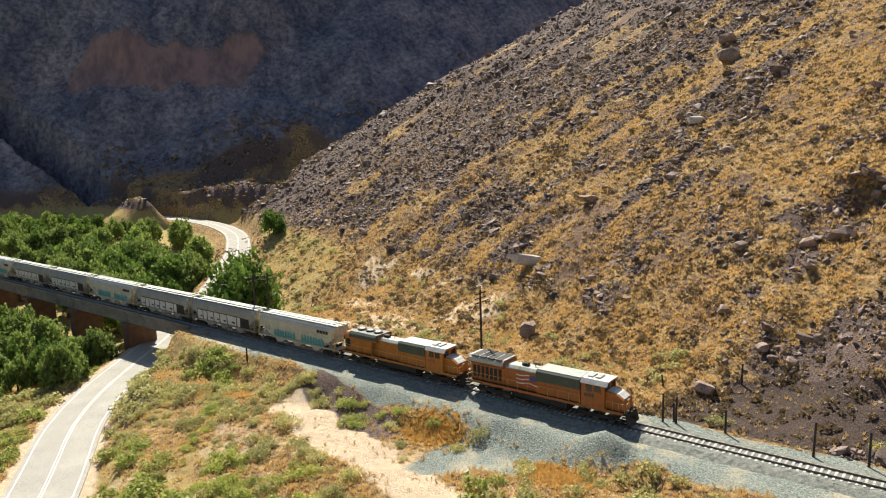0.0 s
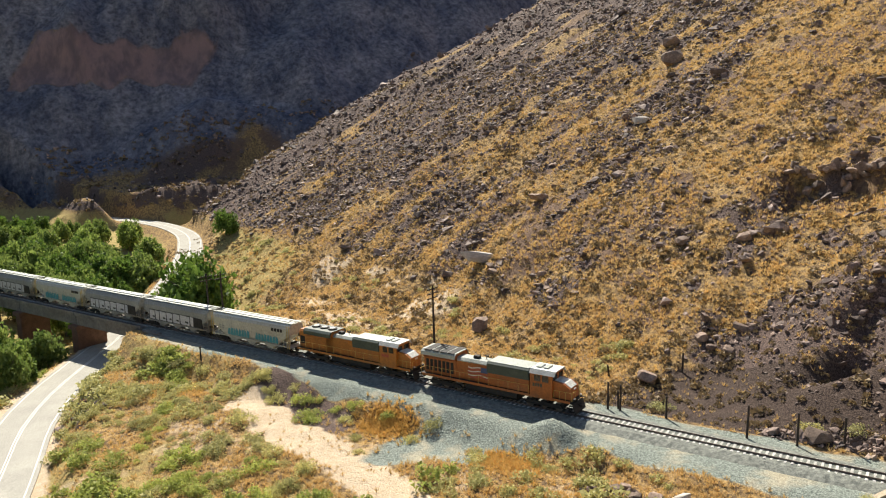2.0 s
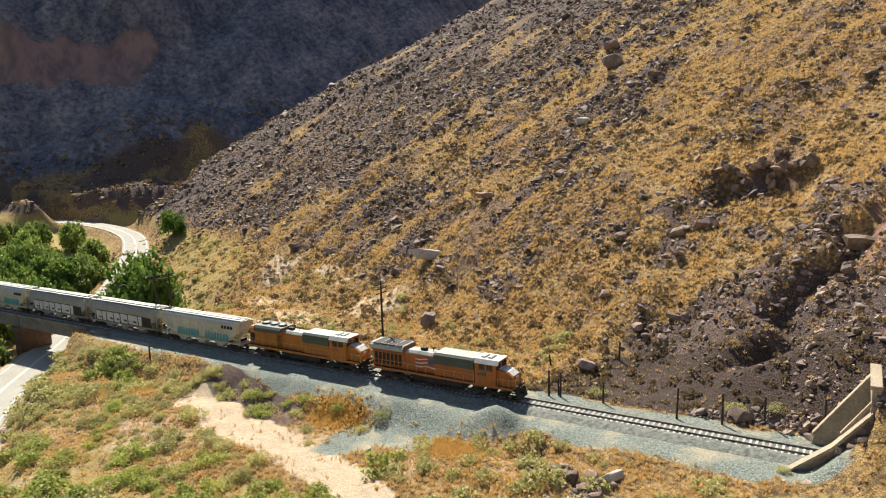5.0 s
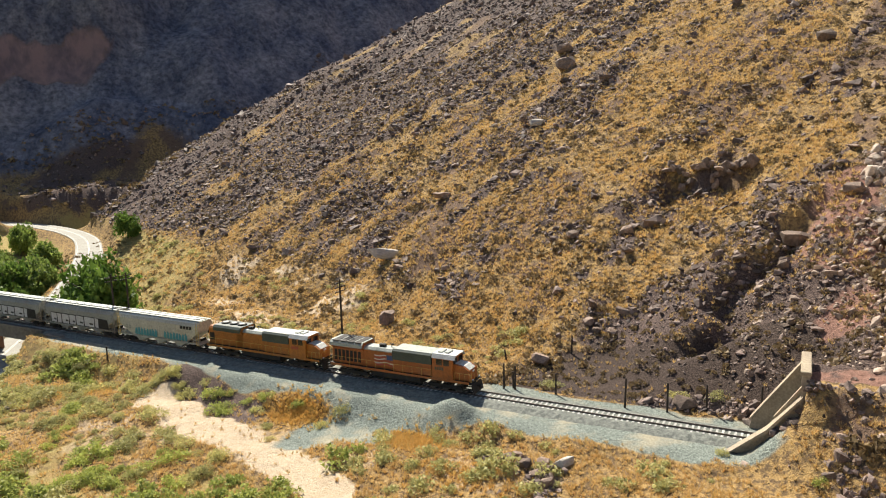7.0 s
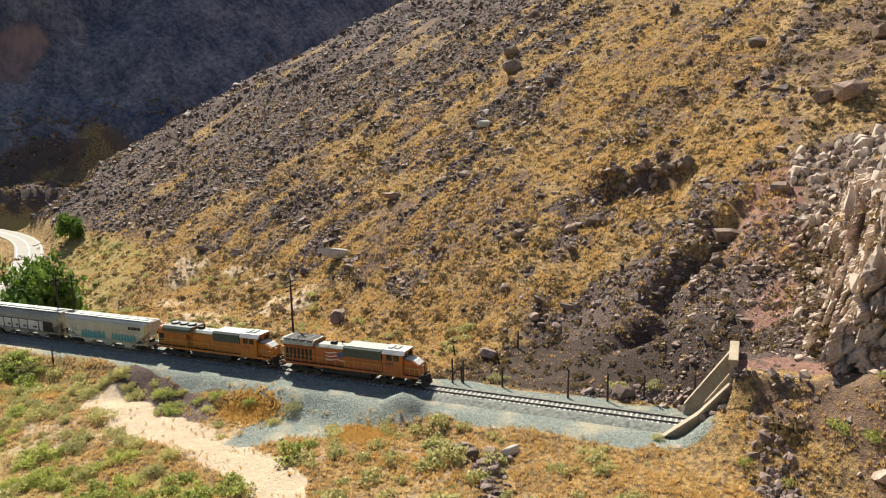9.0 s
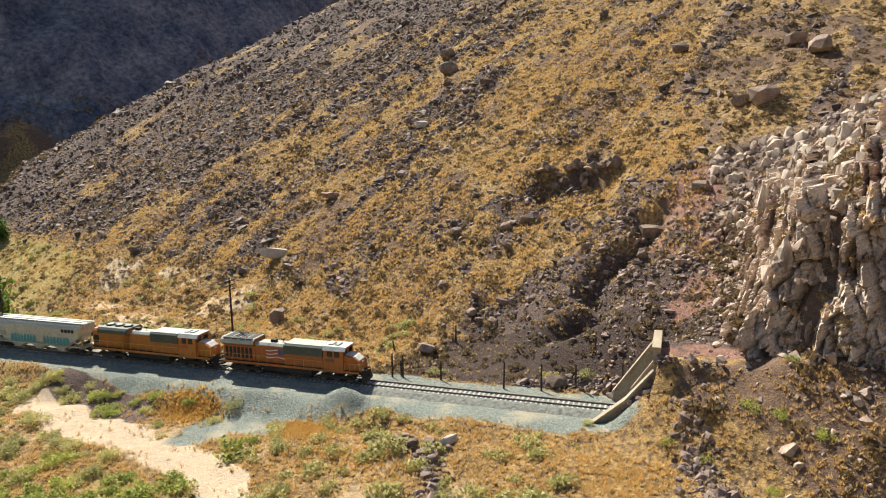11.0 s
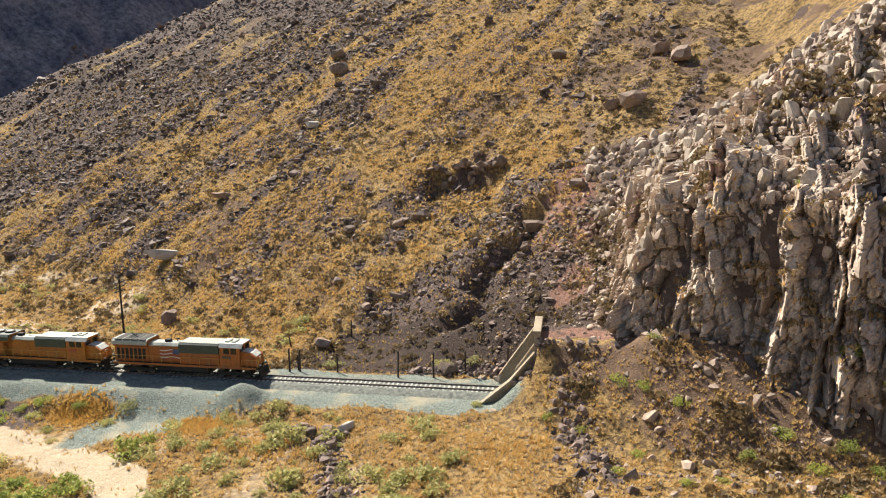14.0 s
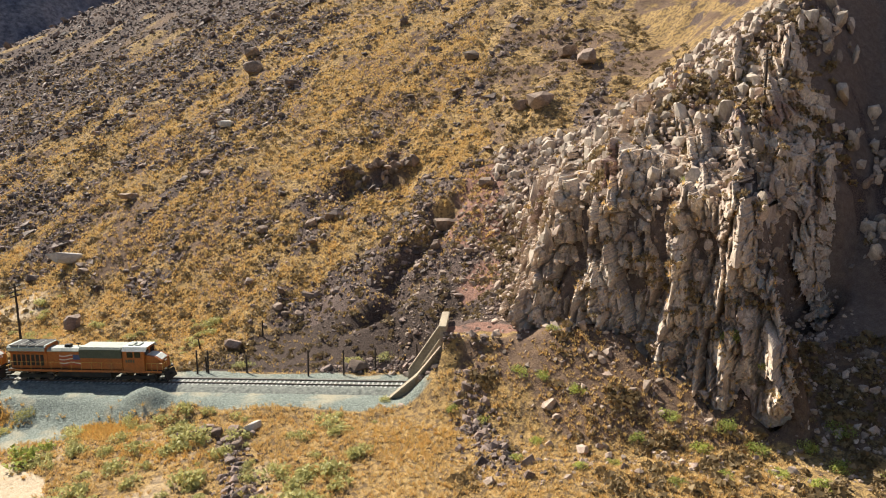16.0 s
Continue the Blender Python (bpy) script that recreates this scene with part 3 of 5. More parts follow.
for a, b in spans:
    for s in (-1, 1):
        child("girder", bridge, lambda bm: box(bm, a, b, s * 2.0 - 0.35, s * 2.0 + 0.35, -2.5, -0.42, 0.05), M_GIRDER)
    child("deck", bridge, lambda bm: box(bm, a, b, -2.75, 2.75, -0.62, -0.38, 0.03), M_GIRDER)
    for s in (-1, 1):
        child("kerb", bridge, lambda bm: box(bm, a, b, s * 2.62 - 0.13, s * 2.62 + 0.13, -0.38, 0.05, 0.03), M_GIRDER)
for x in (-105.6, -127.1, -149.1, -171.1):
    p = child("pier", bridge, lambda bm: (box(bm, x - 1.1, x + 1.1, -2.9, 2.9, -11.5, -3.3, 0.12), box(bm, x - 1.4, x + 1.4, -3.3, 3.3, -3.3, -2.5, 0.06)), M_PIER, "red-brown masonry pier")
child("abutment", bridge, lambda bm: (box(bm, -84.4, -79.5, -3.3, 3.3, -8.5, -2.5, 0.08), box(bm, -82.9, -78.5, -3.3, 3.3, -2.5, -0.35, 0.06)), M_GIRDER)
child("wing_wall", bridge, lambda bm: slab(bm, [(-79.6, -8), (-74, -4), (-74, -0.7), (-78.6, -0.4), (-79.6, -0.4)], -3.35, -2.9), M_GIRDER)
child("abutment", bridge, lambda bm: box(bm, -176, -171.2, -3.3, 3.3, -11, -0.6, 0.08), M_GIRDER)
far_bank = tagged(new("embankment", None), "earth embankment that carries the track", "embankment", kind="structure")
bm = bmesh.new()
prism(bm, [(-14, -9.5), (14, -9.5), (3.6, -0.55), (-3.6, -0.55)], TRACK_LO, -173)
part("fill", bm, M_GROUND, far_bank, matrix=ON_TRACK)

# ---- tunnel portal ----
M_TUNNEL = surface("dark grey brown tunnel lining", (0.06, 0.055, 0.05), (0.10, 0.09, 0.08), 0.6, 0.95, 0.02)
portal = thing("tunnel_portal", "tan concrete tunnel portal with sloping wing walls", "tunnel portal", matrix=ON_TRACK)
PX = PORTAL_X


def arch(half, side, top, n=10):
    pts = [(-half, -0.9), (-half, side)]
    pts += [(-half * math.cos(a), side + (top - side) * math.sin(a)) for a in np.linspace(0, math.pi, n)[1:-1]]
    return pts + [(half, side), (half, -0.9)]


def headwall(bm):
    """A wall with an arched opening, 0.7 m thick."""
    inner = arch(2.5, 4.4, 6.7)
    outer = [(-4.3, -0.9), (-4.3, 4.4)] + [(-4.3 + 8.6 * (k + 0.5) / 8, 8.3) for k in range(8)] + [(4.3, 4.4), (4.3, -0.9)]
    outer[2], outer[9] = (-3.4, 8.3), (3.4, 8.3)
    rings = [[bm.verts.new((x, y, z)) for y, z in pts] for x in (PX - 0.35, PX + 0.35) for pts in (inner, outer)]
    fi, fo, bi, bo = rings
    n = len(inner)
    for i in range(n - 1):
        bm.faces.new((fi[i], fi[i + 1], fo[i + 1], fo[i]))
        bm.faces.new((bi[i], bo[i], bo[i + 1], bi[i + 1]))
        bm.faces.new((fi[i], bi[i], bi[i + 1], fi[i + 1]))
        bm.faces.new((fo[i], fo[i + 1], bo[i + 1], bo[i]))
    bmesh.ops.recalc_face_normals(bm, faces=bm.faces)


def bore(bm):
    pts = arch(2.55, 4.4, 6.75)
    a = [bm.verts.new((PX + 0.34, y, z)) for y, z in pts]
    b = [bm.verts.new((PX + 60, y, z)) for y, z in pts]
    for i in range(len(pts) - 1):
        bm.faces.new((a[i], a[i + 1], b[i + 1], b[i]))
    bm.faces.new(b)


child("headwall", portal, headwall, M_CONCRETE)
child("bore", portal, bore, M_TUNNEL, "dark tunnel lining")
child("cornice", portal, lambda bm: box(bm, PX - 0.5, PX + 0.45, -3.6, 3.6, 8.1, 8.5, 0.05), M_CONCRETE)
child("wing_wall", portal, lambda bm: slab(bm, [(PX - 5.2, -0.9), (PX - 0.36, -0.9), (PX - 0.36, 7.4), (PX - 4.9, 0.5)], 3.2, 3.75), M_CONCRETE)
child("wing_wall", portal, lambda bm: slab(bm, [(PX - 7.6, -2.2), (PX - 0.36, -0.9), (PX - 0.36, 5.9), (PX - 3.2, 2.2), (PX - 7.4, -1.3)], -3.75, -3.2), M_CONCRETE)
child("coping", portal, lambda bm: slab(bm, [(PX - 7.9, -1.75), (PX - 7.7, -1.45), (PX - 3.2, 2.45), (PX - 0.2, 6.2), (PX - 0.2, 5.9), (PX - 3.1, 2.15)], -4.3, -3.05), M_CONCRETE)
child("coping", portal, lambda bm: slab(bm, [(PX - 5.1, 0.35), (PX - 5.1, 0.62), (PX - 0.2, 7.75), (PX - 0.2, 7.4)], 3.05, 3.95), M_CONCRETE)
child("strut", portal, lambda bm: slab(bm, [(PX - 2.6, 3.5), (PX - 0.3, 6.9), (PX - 0.3, 6.4), (PX - 2.4, 3.2)], -3.1, -2.7), M_CONCRETE)

# ---- poles along the line ----
M_GLASS_INS = surface("pale insulator", (0.45, 0.47, 0.44), (0.35, 0.37, 0.35), 4.0, 0.4, 0.0)


def pole(x, y, height, arms, lean=(0.0, 0.0)):
    z = float(ground_z(x, y)) - 0.4
    t = thing("utility_pole", "weathered dark timber pole with cross-arms beside the track", "utility pole", "line poles")
    t.matrix_basis = pose(x, y, z, lean[0], lean[1], 0)
    child("shaft", t, lambda bm: cyl(bm, (0, 0, 0), (0, 0, height + 0.4), 0.19, 0.12, 10), M_WOOD)
    for k in range(arms):
        h = height - 0.1 - 0.62 * k
        arm = child("cross_arm", t, lambda bm: box(bm, -0.06, 0.06, -1.25, 1.25, h - 0.07, h + 0.07, 0.015), M_WOOD)
        for o in (-1.1, -0.7, 0.7, 1.1):
            child("insulator", arm, lambda bm: cyl(bm, (0, o, h + 0.07), (0, o, h + 0.2), 0.05, 0.035, 8), M_GLASS_INS)
    return t


pole(-26.6, 4.1, 12.4, 3, (0, -0.6))
pole(-71.1, 2.7, 10.3, 2, (0, -0.8))
pole(-69.0, 3.9, 10.6, 2, (0, -0.8))
pole(71.5, 6.0, 7.5, 2)


def post(x, y, h, lean=0.0):
    t = tagged(new("fence_post"), "old dark timber post beside the track", "post", "timber posts")
    z = float(ground_z(x, y))
    bm = bmesh.new()
    cyl(bm, (0, 0, -0.4), (0, 0, h), 0.13, 0.11, 9)
    me = bpy.data.meshes.new("fence_post")
    bm.to_mesh(me)
    bm.free()
    me.materials.append(M_WOOD)
    ob = tagged(new("fence_post", me), "old dark timber post beside the track", "post", "timber posts")
    bpy.data.objects.remove(t)
    ob.matrix_basis = pose(x, y, z, 0, lean, trnd.uniform(0, 90))
    return ob


for x, y, h, lean in ((-2.2, 3.9, 3.3, 0), (-0.8, 4.15, 3.1, 1), (-1.2, 4.6, 2.2, -2), (4.4, 4.5, 2.6, 0), (13.1, 3.4, 3.6, 1.5), (17.8, 3.9, 3.5, 1), (21.9, 5.2, 3.0, 0), (27.6, 4.6, 3.8, 0),
                      (-62.7, -6.0, 2.2, 0), (2.5, 18.0, 2.6, 2), (-6.0, 14.5, 1.7, -8)):
    post(x, y, h, lean)
for x, y in ((-10.0, 4.0),):
    b = thing("relay_box", "small green trackside equipment box on the ballast", "equipment box", matrix=pose(x, y, float(ground_z(x, y)), 0, 0, 4))
    M_GREEN = surface("dull green steel", (0.09, 0.12, 0.09), (0.13, 0.15, 0.11), 2.0, 0.6, 0.0)
    child("body", b, lambda bm: box(bm, -0.5, 0.5, -0.35, 0.35, -0.1, 0.75, 0.04), M_GREEN)
    child("lid", b, lambda bm: box(bm, -0.55, 0.55, -0.4, 0.4, 0.75, 0.85, 0.03), M_TIE, "pale weathered lid")


# ---- the train ----
M_ORANGE = surface("faded orange loco paint", (0.40, 0.115, 0.018), (0.31, 0.09, 0.018), 0.7, 0.45, 0.0, c3=(0.26, 0.10, 0.035), streak=(1, 1, 0.3))
M_YELLOW = surface("faded yellow orange loco paint", (0.43, 0.15, 0.018), (0.34, 0.12, 0.02), 0.7, 0.45, 0.0, c3=(0.28, 0.12, 0.035), streak=(1, 1, 0.3))
# dark green roofs under sun glare: the glare is put into this lighter colour
M_ROOF = surface("grey green roof with sun glare in its tone", (0.30, 0.33, 0.29), (0.40, 0.42, 0.37), 0.9, 0.5, 0.0, c3=(0.20, 0.22, 0.20))
M_DKGREEN = surface("dark green paint", (0.035, 0.055, 0.045), (0.055, 0.075, 0.06), 1.0, 0.5, 0.0)
M_BLACK = surface("grimy black steel", (0.018, 0.017, 0.016), (0.04, 0.035, 0.03), 1.2, 0.7, 0.0)
M_STEEL = surface("worn wheel steel", (0.10, 0.085, 0.075), (0.16, 0.14, 0.12), 2.0, 0.45, 0.0, metal=0.6)
M_HAND = surface("yellow handrail paint", (0.60, 0.42, 0.10), (0.50, 0.34, 0.09), 2.0, 0.5, 0.0)
M_WINDOW = surface("dark cab glass", (0.012, 0.015, 0.017), (0.02, 0.022, 0.024), 1.0, 0.08, 0.0)
M_WHITE = surface("white marking paint", (0.74, 0.73, 0.70), (0.62, 0.60, 0.57), 1.5, 0.6, 0.0)
M_RED = surface("red marking paint", (0.42, 0.07, 0.05), (0.34, 0.06, 0.05), 1.5, 0.6, 0.0)
M_BLUE = surface("blue marking paint", (0.05, 0.08, 0.20), (0.06, 0.09, 0.17), 1.5, 0.6, 0.0)
M_CREAM = surface("cream hopper paint", (0.52, 0.51, 0.42), (0.44, 0.425, 0.345), 0.5, 0.55, 0.0, c3=(0.44, 0.39, 0.31), streak=(1, 1, 0.25))
M_GREY = surface("weathered grey hopper paint", (0.31, 0.315, 0.285), (0.25, 0.25, 0.225), 0.5, 0.6, 0.0, c3=(0.27, 0.22, 0.17), streak=(1, 1, 0.25))
# roof and nose tops: sunlight put into a pale colour; hatches are white themselves
M_ROOFPALE = surface("pale roof with sunlight in its colour", (0.66, 0.67, 0.62), (0.56, 0.57, 0.53), 0.8, 0.5, 0.0)
M_TEAL = surface("teal spray paint", (0.06, 0.26, 0.29), (0.09, 0.33, 0.36), 2.5, 0.6, 0.0)
M_SILVER = surface("silver spray paint", (0.55, 0.55, 0.55), (0.47, 0.47, 0.48), 1.5, 0.5, 0.0)


def wheelset(parent, x, r):
    child("wheelset", parent, lambda bm: (cyl(bm, (x, -0.82, r), (x, -0.68, r), r, r, 20), cyl(bm, (x, 0.68, r), (x, 0.82, r), r, r, 20),
                                          cyl(bm, (x, -0.68, r), (x, 0.68, r), 0.09, 0.09, 8), cyl(bm, (x, -1.02, r), (x, -0.82, r), 0.16, 0.16, 10), cyl(bm, (x, 0.82, r), (x, 1.02, r), 0.16, 0.16, 10)), M_STEEL)


def truck(parent, x, axles, gap, r):
    half = gap * (axles - 1) / 2

    def frame_bm(bm):
        for s in (-1, 1):
            slab(bm, [(x - half - 0.6, r - 0.05), (x - half - 0.3, r + 0.28), (x + half + 0.3, r + 0.28), (x + half + 0.6, r - 0.05), (x + half + 0.3, r - 0.16), (x - half - 0.3, r - 0.16)], s * 1.0 - 0.09, s * 1.0 + 0.09)
        box(bm, x - 0.35, x + 0.35, -1.05, 1.05, r - 0.1, r + 0.4, 0.04)
        if axles == 2:
            for s in (-1, 1):
                for k in (-0.14, 0.0, 0.14):
                    cyl(bm, (x + k, s * 1.12, r - 0.2), (x + k, s * 1.12, r + 0.2), 0.06, 0.06, 8)

    t = child("truck", parent, frame_bm, M_BLACK, "grimy black wheel truck")
    for k in range(axles):
        wheelset(t, x - half + gap * k, r)


def coupler(parent, x, s):
    child("coupler", parent, lambda bm: (box(bm, min(x, x + s * 0.62), max(x, x + s * 0.62), -0.1, 0.1, 0.78, 1.0, 0.03), box(bm, min(x + s * 0.4, x + s * 0.68), max(x + s * 0.4, x + s * 0.68), -0.2, 0.2, 0.72, 1.06, 0.05)), M_BLACK)


def handrail(parent, x0, x1, y, z0, z1, n):
    def bm_rail(bm):
        cyl(bm, (x0, y, z1), (x1, y, z1), 0.022, 0.022, 6)
        for k in range(n + 1):
            x = x0 + (x1 - x0) * k / n
            cyl(bm, (x, y, z0), (x, y, z1), 0.02, 0.02, 6)
    child("handrail", parent, bm_rail, M_HAND, "thin yellow handrail")


def locomotive(front, paint, style):
    """A six-axle diesel, nose towards +x; front is where its coupler face stands."""
    L = 22.3
    word = "orange" if style == 0 else "yellow-orange"
    t = thing("locomotive", f"weathered {word} six-axle diesel freight locomotive on the track", "locomotive", "locomotives", ON_TRACK @ pose(front - L / 2, 0, 0))
    child("underframe", t, lambda bm: (box(bm, -10.4, 10.4, -1.52, 1.52, 1.42, 1.62, 0.03), box(bm, -10.2, 10.2, -0.7, 0.7, 1.0, 1.42, 0.03)), M_BLACK)
    for s in (-1, 1):
        child("side_sill", t, lambda bm: box(bm, -10.2, 10.2, s * 1.54 - 0.02, s * 1.54 + 0.02, 1.36, 1.66), paint)
    child("fuel_tank", t, lambda bm: prism(bm, [(-1.35, 1.3), (-1.45, 0.75), (-1.1, 0.38), (1.1, 0.38), (1.45, 0.75), (1.35, 1.3)], -3.6, 3.4), M_BLACK)
    truck(t, -6.9, 3, 1.85, 0.53)
    truck(t, 6.7, 3, 1.85, 0.53)
    # long hood
    hood = child("hood", t, lambda bm: prism(bm, [(-0.98, 1.62), (-0.98, 3.95), (-0.7, 4.22), (0.7, 4.22), (0.98, 3.95), (0.98, 1.62)], -9.6, 5.2), paint)
    child("hood_roof", hood, lambda bm: prism(bm, [(-1.0, 3.86), (-1.01, 3.98), (-0.71, 4.27), (0.71, 4.27), (1.01, 3.98), (1.0, 3.86), (0.69, 4.15), (-0.69, 4.15)], -5.4, 5.2), M_ROOF, "grey-green roof lightened for sun glare")
    for k in range(9):
        x = -4.9 + k * 1.1
        child("hood_door", hood, lambda bm: box(bm, x, x + 0.98, -1.0, -0.975, 1.75, 3.7, 0.008), paint)
    # dark upper band with intake, behind the cab
    child("inverter_box", t, lambda bm: prism(bm, [(-1.48, 3.2), (-1.48, 4.35), (-1.25, 4.55), (1.25, 4.55), (1.48, 4.35), (1.48, 3.2)], -0.6 if style == 0 else 0.4, 5.0), M_DKGREEN, "dark green upper hood")
    # top of the dark green hood, lighter by the glare in its colour
    child("inverter_roof", t, lambda bm: box(bm, -0.5 if style == 0 else 0.5, 4.95, -1.24, 1.24, 4.55, 4.60, 0.015), M_ROOF, "pale roof panel lightened for sun glare")
    child("lower_hood", t, lambda bm: box(bm, -0.6 if style == 0 else 0.4, 5.0, -1.3, 1.3, 1.64, 3.22, 0.03), paint)
    # radiator housing at the rear
    if style == 0:
        rad = child("radiator_housing", t, lambda bm: prism(bm, [(-1.05, 1.64), (-1.05, 3.6), (-1.55, 4.05), (-1.5, 4.45), (-1.2, 4.72), (1.2, 4.72), (1.5, 4.45), (1.55, 4.05), (1.05, 3.6), (1.05, 1.64)], -10.1, -5.2), paint)
        child("radiator_roof", rad, lambda bm: prism(bm, [(-1.62, 4.06), (-1.56, 4.5), (-1.22, 4.77), (1.22, 4.77), (1.56, 4.5), (1.62, 4.06), (1.5, 4.44), (1.18, 4.70), (-1.18, 4.70), (-1.5, 4.44)], -10.2, -5.1), M_ROOF)
        for k in range(4):
            x = -9.8 + 1.15 * k
            child("radiator_grille", rad, lambda bm: box(bm, x, x + 1.0, -1.5, 1.5, 4.70, 4.80, 0.01), M_BLACK, "black radiator grille")
        for k in range(7):
            x = -9.8 + 0.62 * k
            child("louvre", rad, lambda bm: box(bm, x, x + 0.42, -1.09, -1.03, 2.0, 3.45, 0.01), M_BLACK, "tall dark louvre")
    else:
        rad = child("radiator_housing", t, lambda bm: prism(bm, [(-1.0, 1.64), (-1.0, 3.5), (-1.62, 4.15), (-1.62, 4.35), (-1.35, 4.62), (1.35, 4.62), (1.62, 4.35), (1.62, 4.15), (1.0, 3.5), (1.0, 1.64)], -8.6, -3.6), paint)
        child("radiator_flare", rad, lambda bm: prism(bm, [(-1.66, 3.85), (-1.68, 4.38), (-1.38, 4.67), (1.38, 4.67), (1.68, 4.38), (1.66, 3.85), (1.5, 4.2), (1.2, 4.6), (-1.2, 4.6), (-1.5, 4.2)], -8.65, -3.55), M_DKGREEN)
        for x in (-7.6, -6.0, -4.5):
            fan = child("radiator_fan", rad, lambda bm: cyl(bm, (x, 0, 4.6), (x, 0, 4.86), 0.68, 0.66, 20), M_BLACK, "round black roof fan")
            child("fan_ring", fan, lambda bm: cyl(bm, (x, 0, 4.86), (x, 0, 4.9), 0.4, 0.4, 16), M_ROOF)
        child("rear_hood", t, lambda bm: prism(bm, [(-0.95, 1.64), (-0.95, 3.9), (-0.7, 4.2), (0.7, 4.2), (0.95, 3.9), (0.95, 1.64)], -10.2, -8.6), paint)
        child("rear_grille", t, lambda bm: box(bm, -10.0, -9.1, -0.99, -0.955, 2.2, 3.3, 0.01), M_BLACK)
    child("exhaust_stack", t, lambda bm: box(bm, -3.2, -2.4, -0.32, 0.32, 4.2, 4.62, 0.05), M_BLACK)
    child("horn", t, lambda bm: (cyl(bm, (-1.6, 0.2, 4.3), (-1.6, 0.2, 4.62), 0.05), cyl(bm, (-1.9, 0.2, 4.66), (-1.3, 0.2, 4.66), 0.06, 0.11)), M_BLACK)
    # cab and nose
    cab = child("cab", t, lambda bm: prism(bm, [(-1.53, 1.64), (-1.53, 4.22), (-1.2, 4.62), (1.2, 4.62), (1.53, 4.22), (1.53, 1.64)], 5.2, 8.0), paint)
    child("cab_roof", cab, lambda bm: prism(bm, [(-1.58, 4.18), (-1.22, 4.68), (1.22, 4.68), (1.58, 4.18), (1.5, 4.16), (1.18, 4.6), (-1.18, 4.6), (-1.5, 4.16)], 5.1, 8.3), M_ROOFPALE, "cab roof with sunlight put into its pale colour")
    for x in (5.6, 6.5):
        child("roof_unit", cab, lambda bm: box(bm, x, x + 0.6, -0.7, 0.7, 4.66, 4.82, 0.03), M_ROOF)
    for s in (-1, 1):
        for x in (5.75, 6.75):
            child("side_window", cab, lambda bm: box(bm, x, x + 0.8, s * 1.535 - 0.012, s * 1.535 + 0.012, 3.35, 4.1, 0.01), M_WINDOW, "dark side window")
        child("windscreen", cab, lambda bm: box(bm, 7.99, 8.03, s * 0.75 - 0.5, s * 0.75 + 0.5, 3.55, 4.2, 0.01), M_WINDOW, "dark windscreen")
    nose = child("nose", t, lambda bm: slab(bm, [(8.0, 1.64), (8.0, 3.55), (9.3, 3.38), (10.05, 2.9), (10.15, 1.64)], -1.15, 1.15), paint)
    # pale sheet on the painted nose, coloured for the sun on it
    child("nose_top", nose, lambda bm: slab(bm, [(8.02, 3.56), (8.02, 3.60), (9.32, 3.43), (10.0, 2.98), (9.98, 2.93), (9.29, 3.385)], -0.8, 0.8), M_ROOFPALE, "nose top with sunlight put into its pale colour")
    for s in (-0.16, 0.16):
        child("headlight", nose, lambda bm: cyl(bm, (9.95, s, 2.72), (10.17, s, 2.72), 0.1, 0.1, 12), M_WHITE, "round headlight")
    for s in (-1, 1):
        child("ditch_light", t, lambda bm: cyl(bm, (10.4, s * 0.9, 1.85), (10.55, s * 0.9, 1.85), 0.1, 0.1, 12), M_WHITE, "small round lamp")
    child("plough", t, lambda bm: slab(bm, [(10.4, 1.3), (10.75, 0.2), (10.85, 0.2), (10.5, 1.3)], -1.4, 1.4), M_BLACK)
    for x in (10.3, -10.5):
        for s in (-1, 1):
            for k in range(4):
                child("step", t, lambda bm: box(bm, x - 0.28, x + 0.28, s * 1.3 - 0.2, s * 1.3 + 0.2, 0.35 + 0.36 * k, 0.39 + 0.36 * k), M_BLACK)
    for s in (-1.48, 1.48):
        handrail(t, -9.9, 5.0, s, 1.62, 2.62, 11)
        handrail(t, 8.2, 10.35, s, 1.62, 2.62, 3)
    for x in (-10.42, 10.45):
        def end_rail(bm):
            for s in (-1.3, -0.5, 0.5, 1.3):
                cyl(bm, (x, s, 1.6), (x, s, 2.65), 0.02, 0.02, 6)
            cyl(bm, (x, -1.3, 2.65), (x, -0.5, 2.65), 0.022, 0.022, 6)
            cyl(bm, (x, 0.5, 2.65), (x, 1.3, 2.65), 0.022, 0.022, 6)
        child("end_rail", t, end_rail, M_HAND, "yellow end rail")
    coupler(t, 10.45, 1)
    coupler(t, -10.45, -1)
    # side markings: a waving striped emblem, a number panel, a lower stripe
    emblem = child("emblem", t, lambda bm: box(bm, -3.6, -0.7, -1.03, -1.004, 2.05, 3.55, 0.004), M_ORANGE if style == 0 else M_YELLOW)
    if style == 0:
        for k in range(6):
            z = 2.1 + 0.24 * k
            x1 = -0.72 if k < 3 else -1.75

            def stripe(bm):
                xs = np.linspace(-3.55, x1, 12)
                up = [bm.verts.new((x, -1.036, z + 0.12 + 0.09 * math.sin(2.6 * x))) for x in xs]
                lo = [bm.verts.new((x, -1.036, z + 0.09 * math.sin(2.6 * x))) for x in xs]
                for i in range(11):
                    bm.faces.new((lo[i], lo[i + 1], up[i + 1], up[i]))
            child("stripe", emblem, stripe, M_WHITE if k % 2 else M_RED)
        child("canton", emblem, lambda bm: box(bm, -1.7, -0.72, -1.04, -1.03, 2.85, 3.5), M_BLUE)
    for k in range(4):
        child("number_bar", t, lambda bm: box(bm, 5.55 + 0.32 * k, 5.77 + 0.32 * k, -1.556, -1.54, 2.72, 3.1), M_RED if style else M_DKGREEN)
    return t


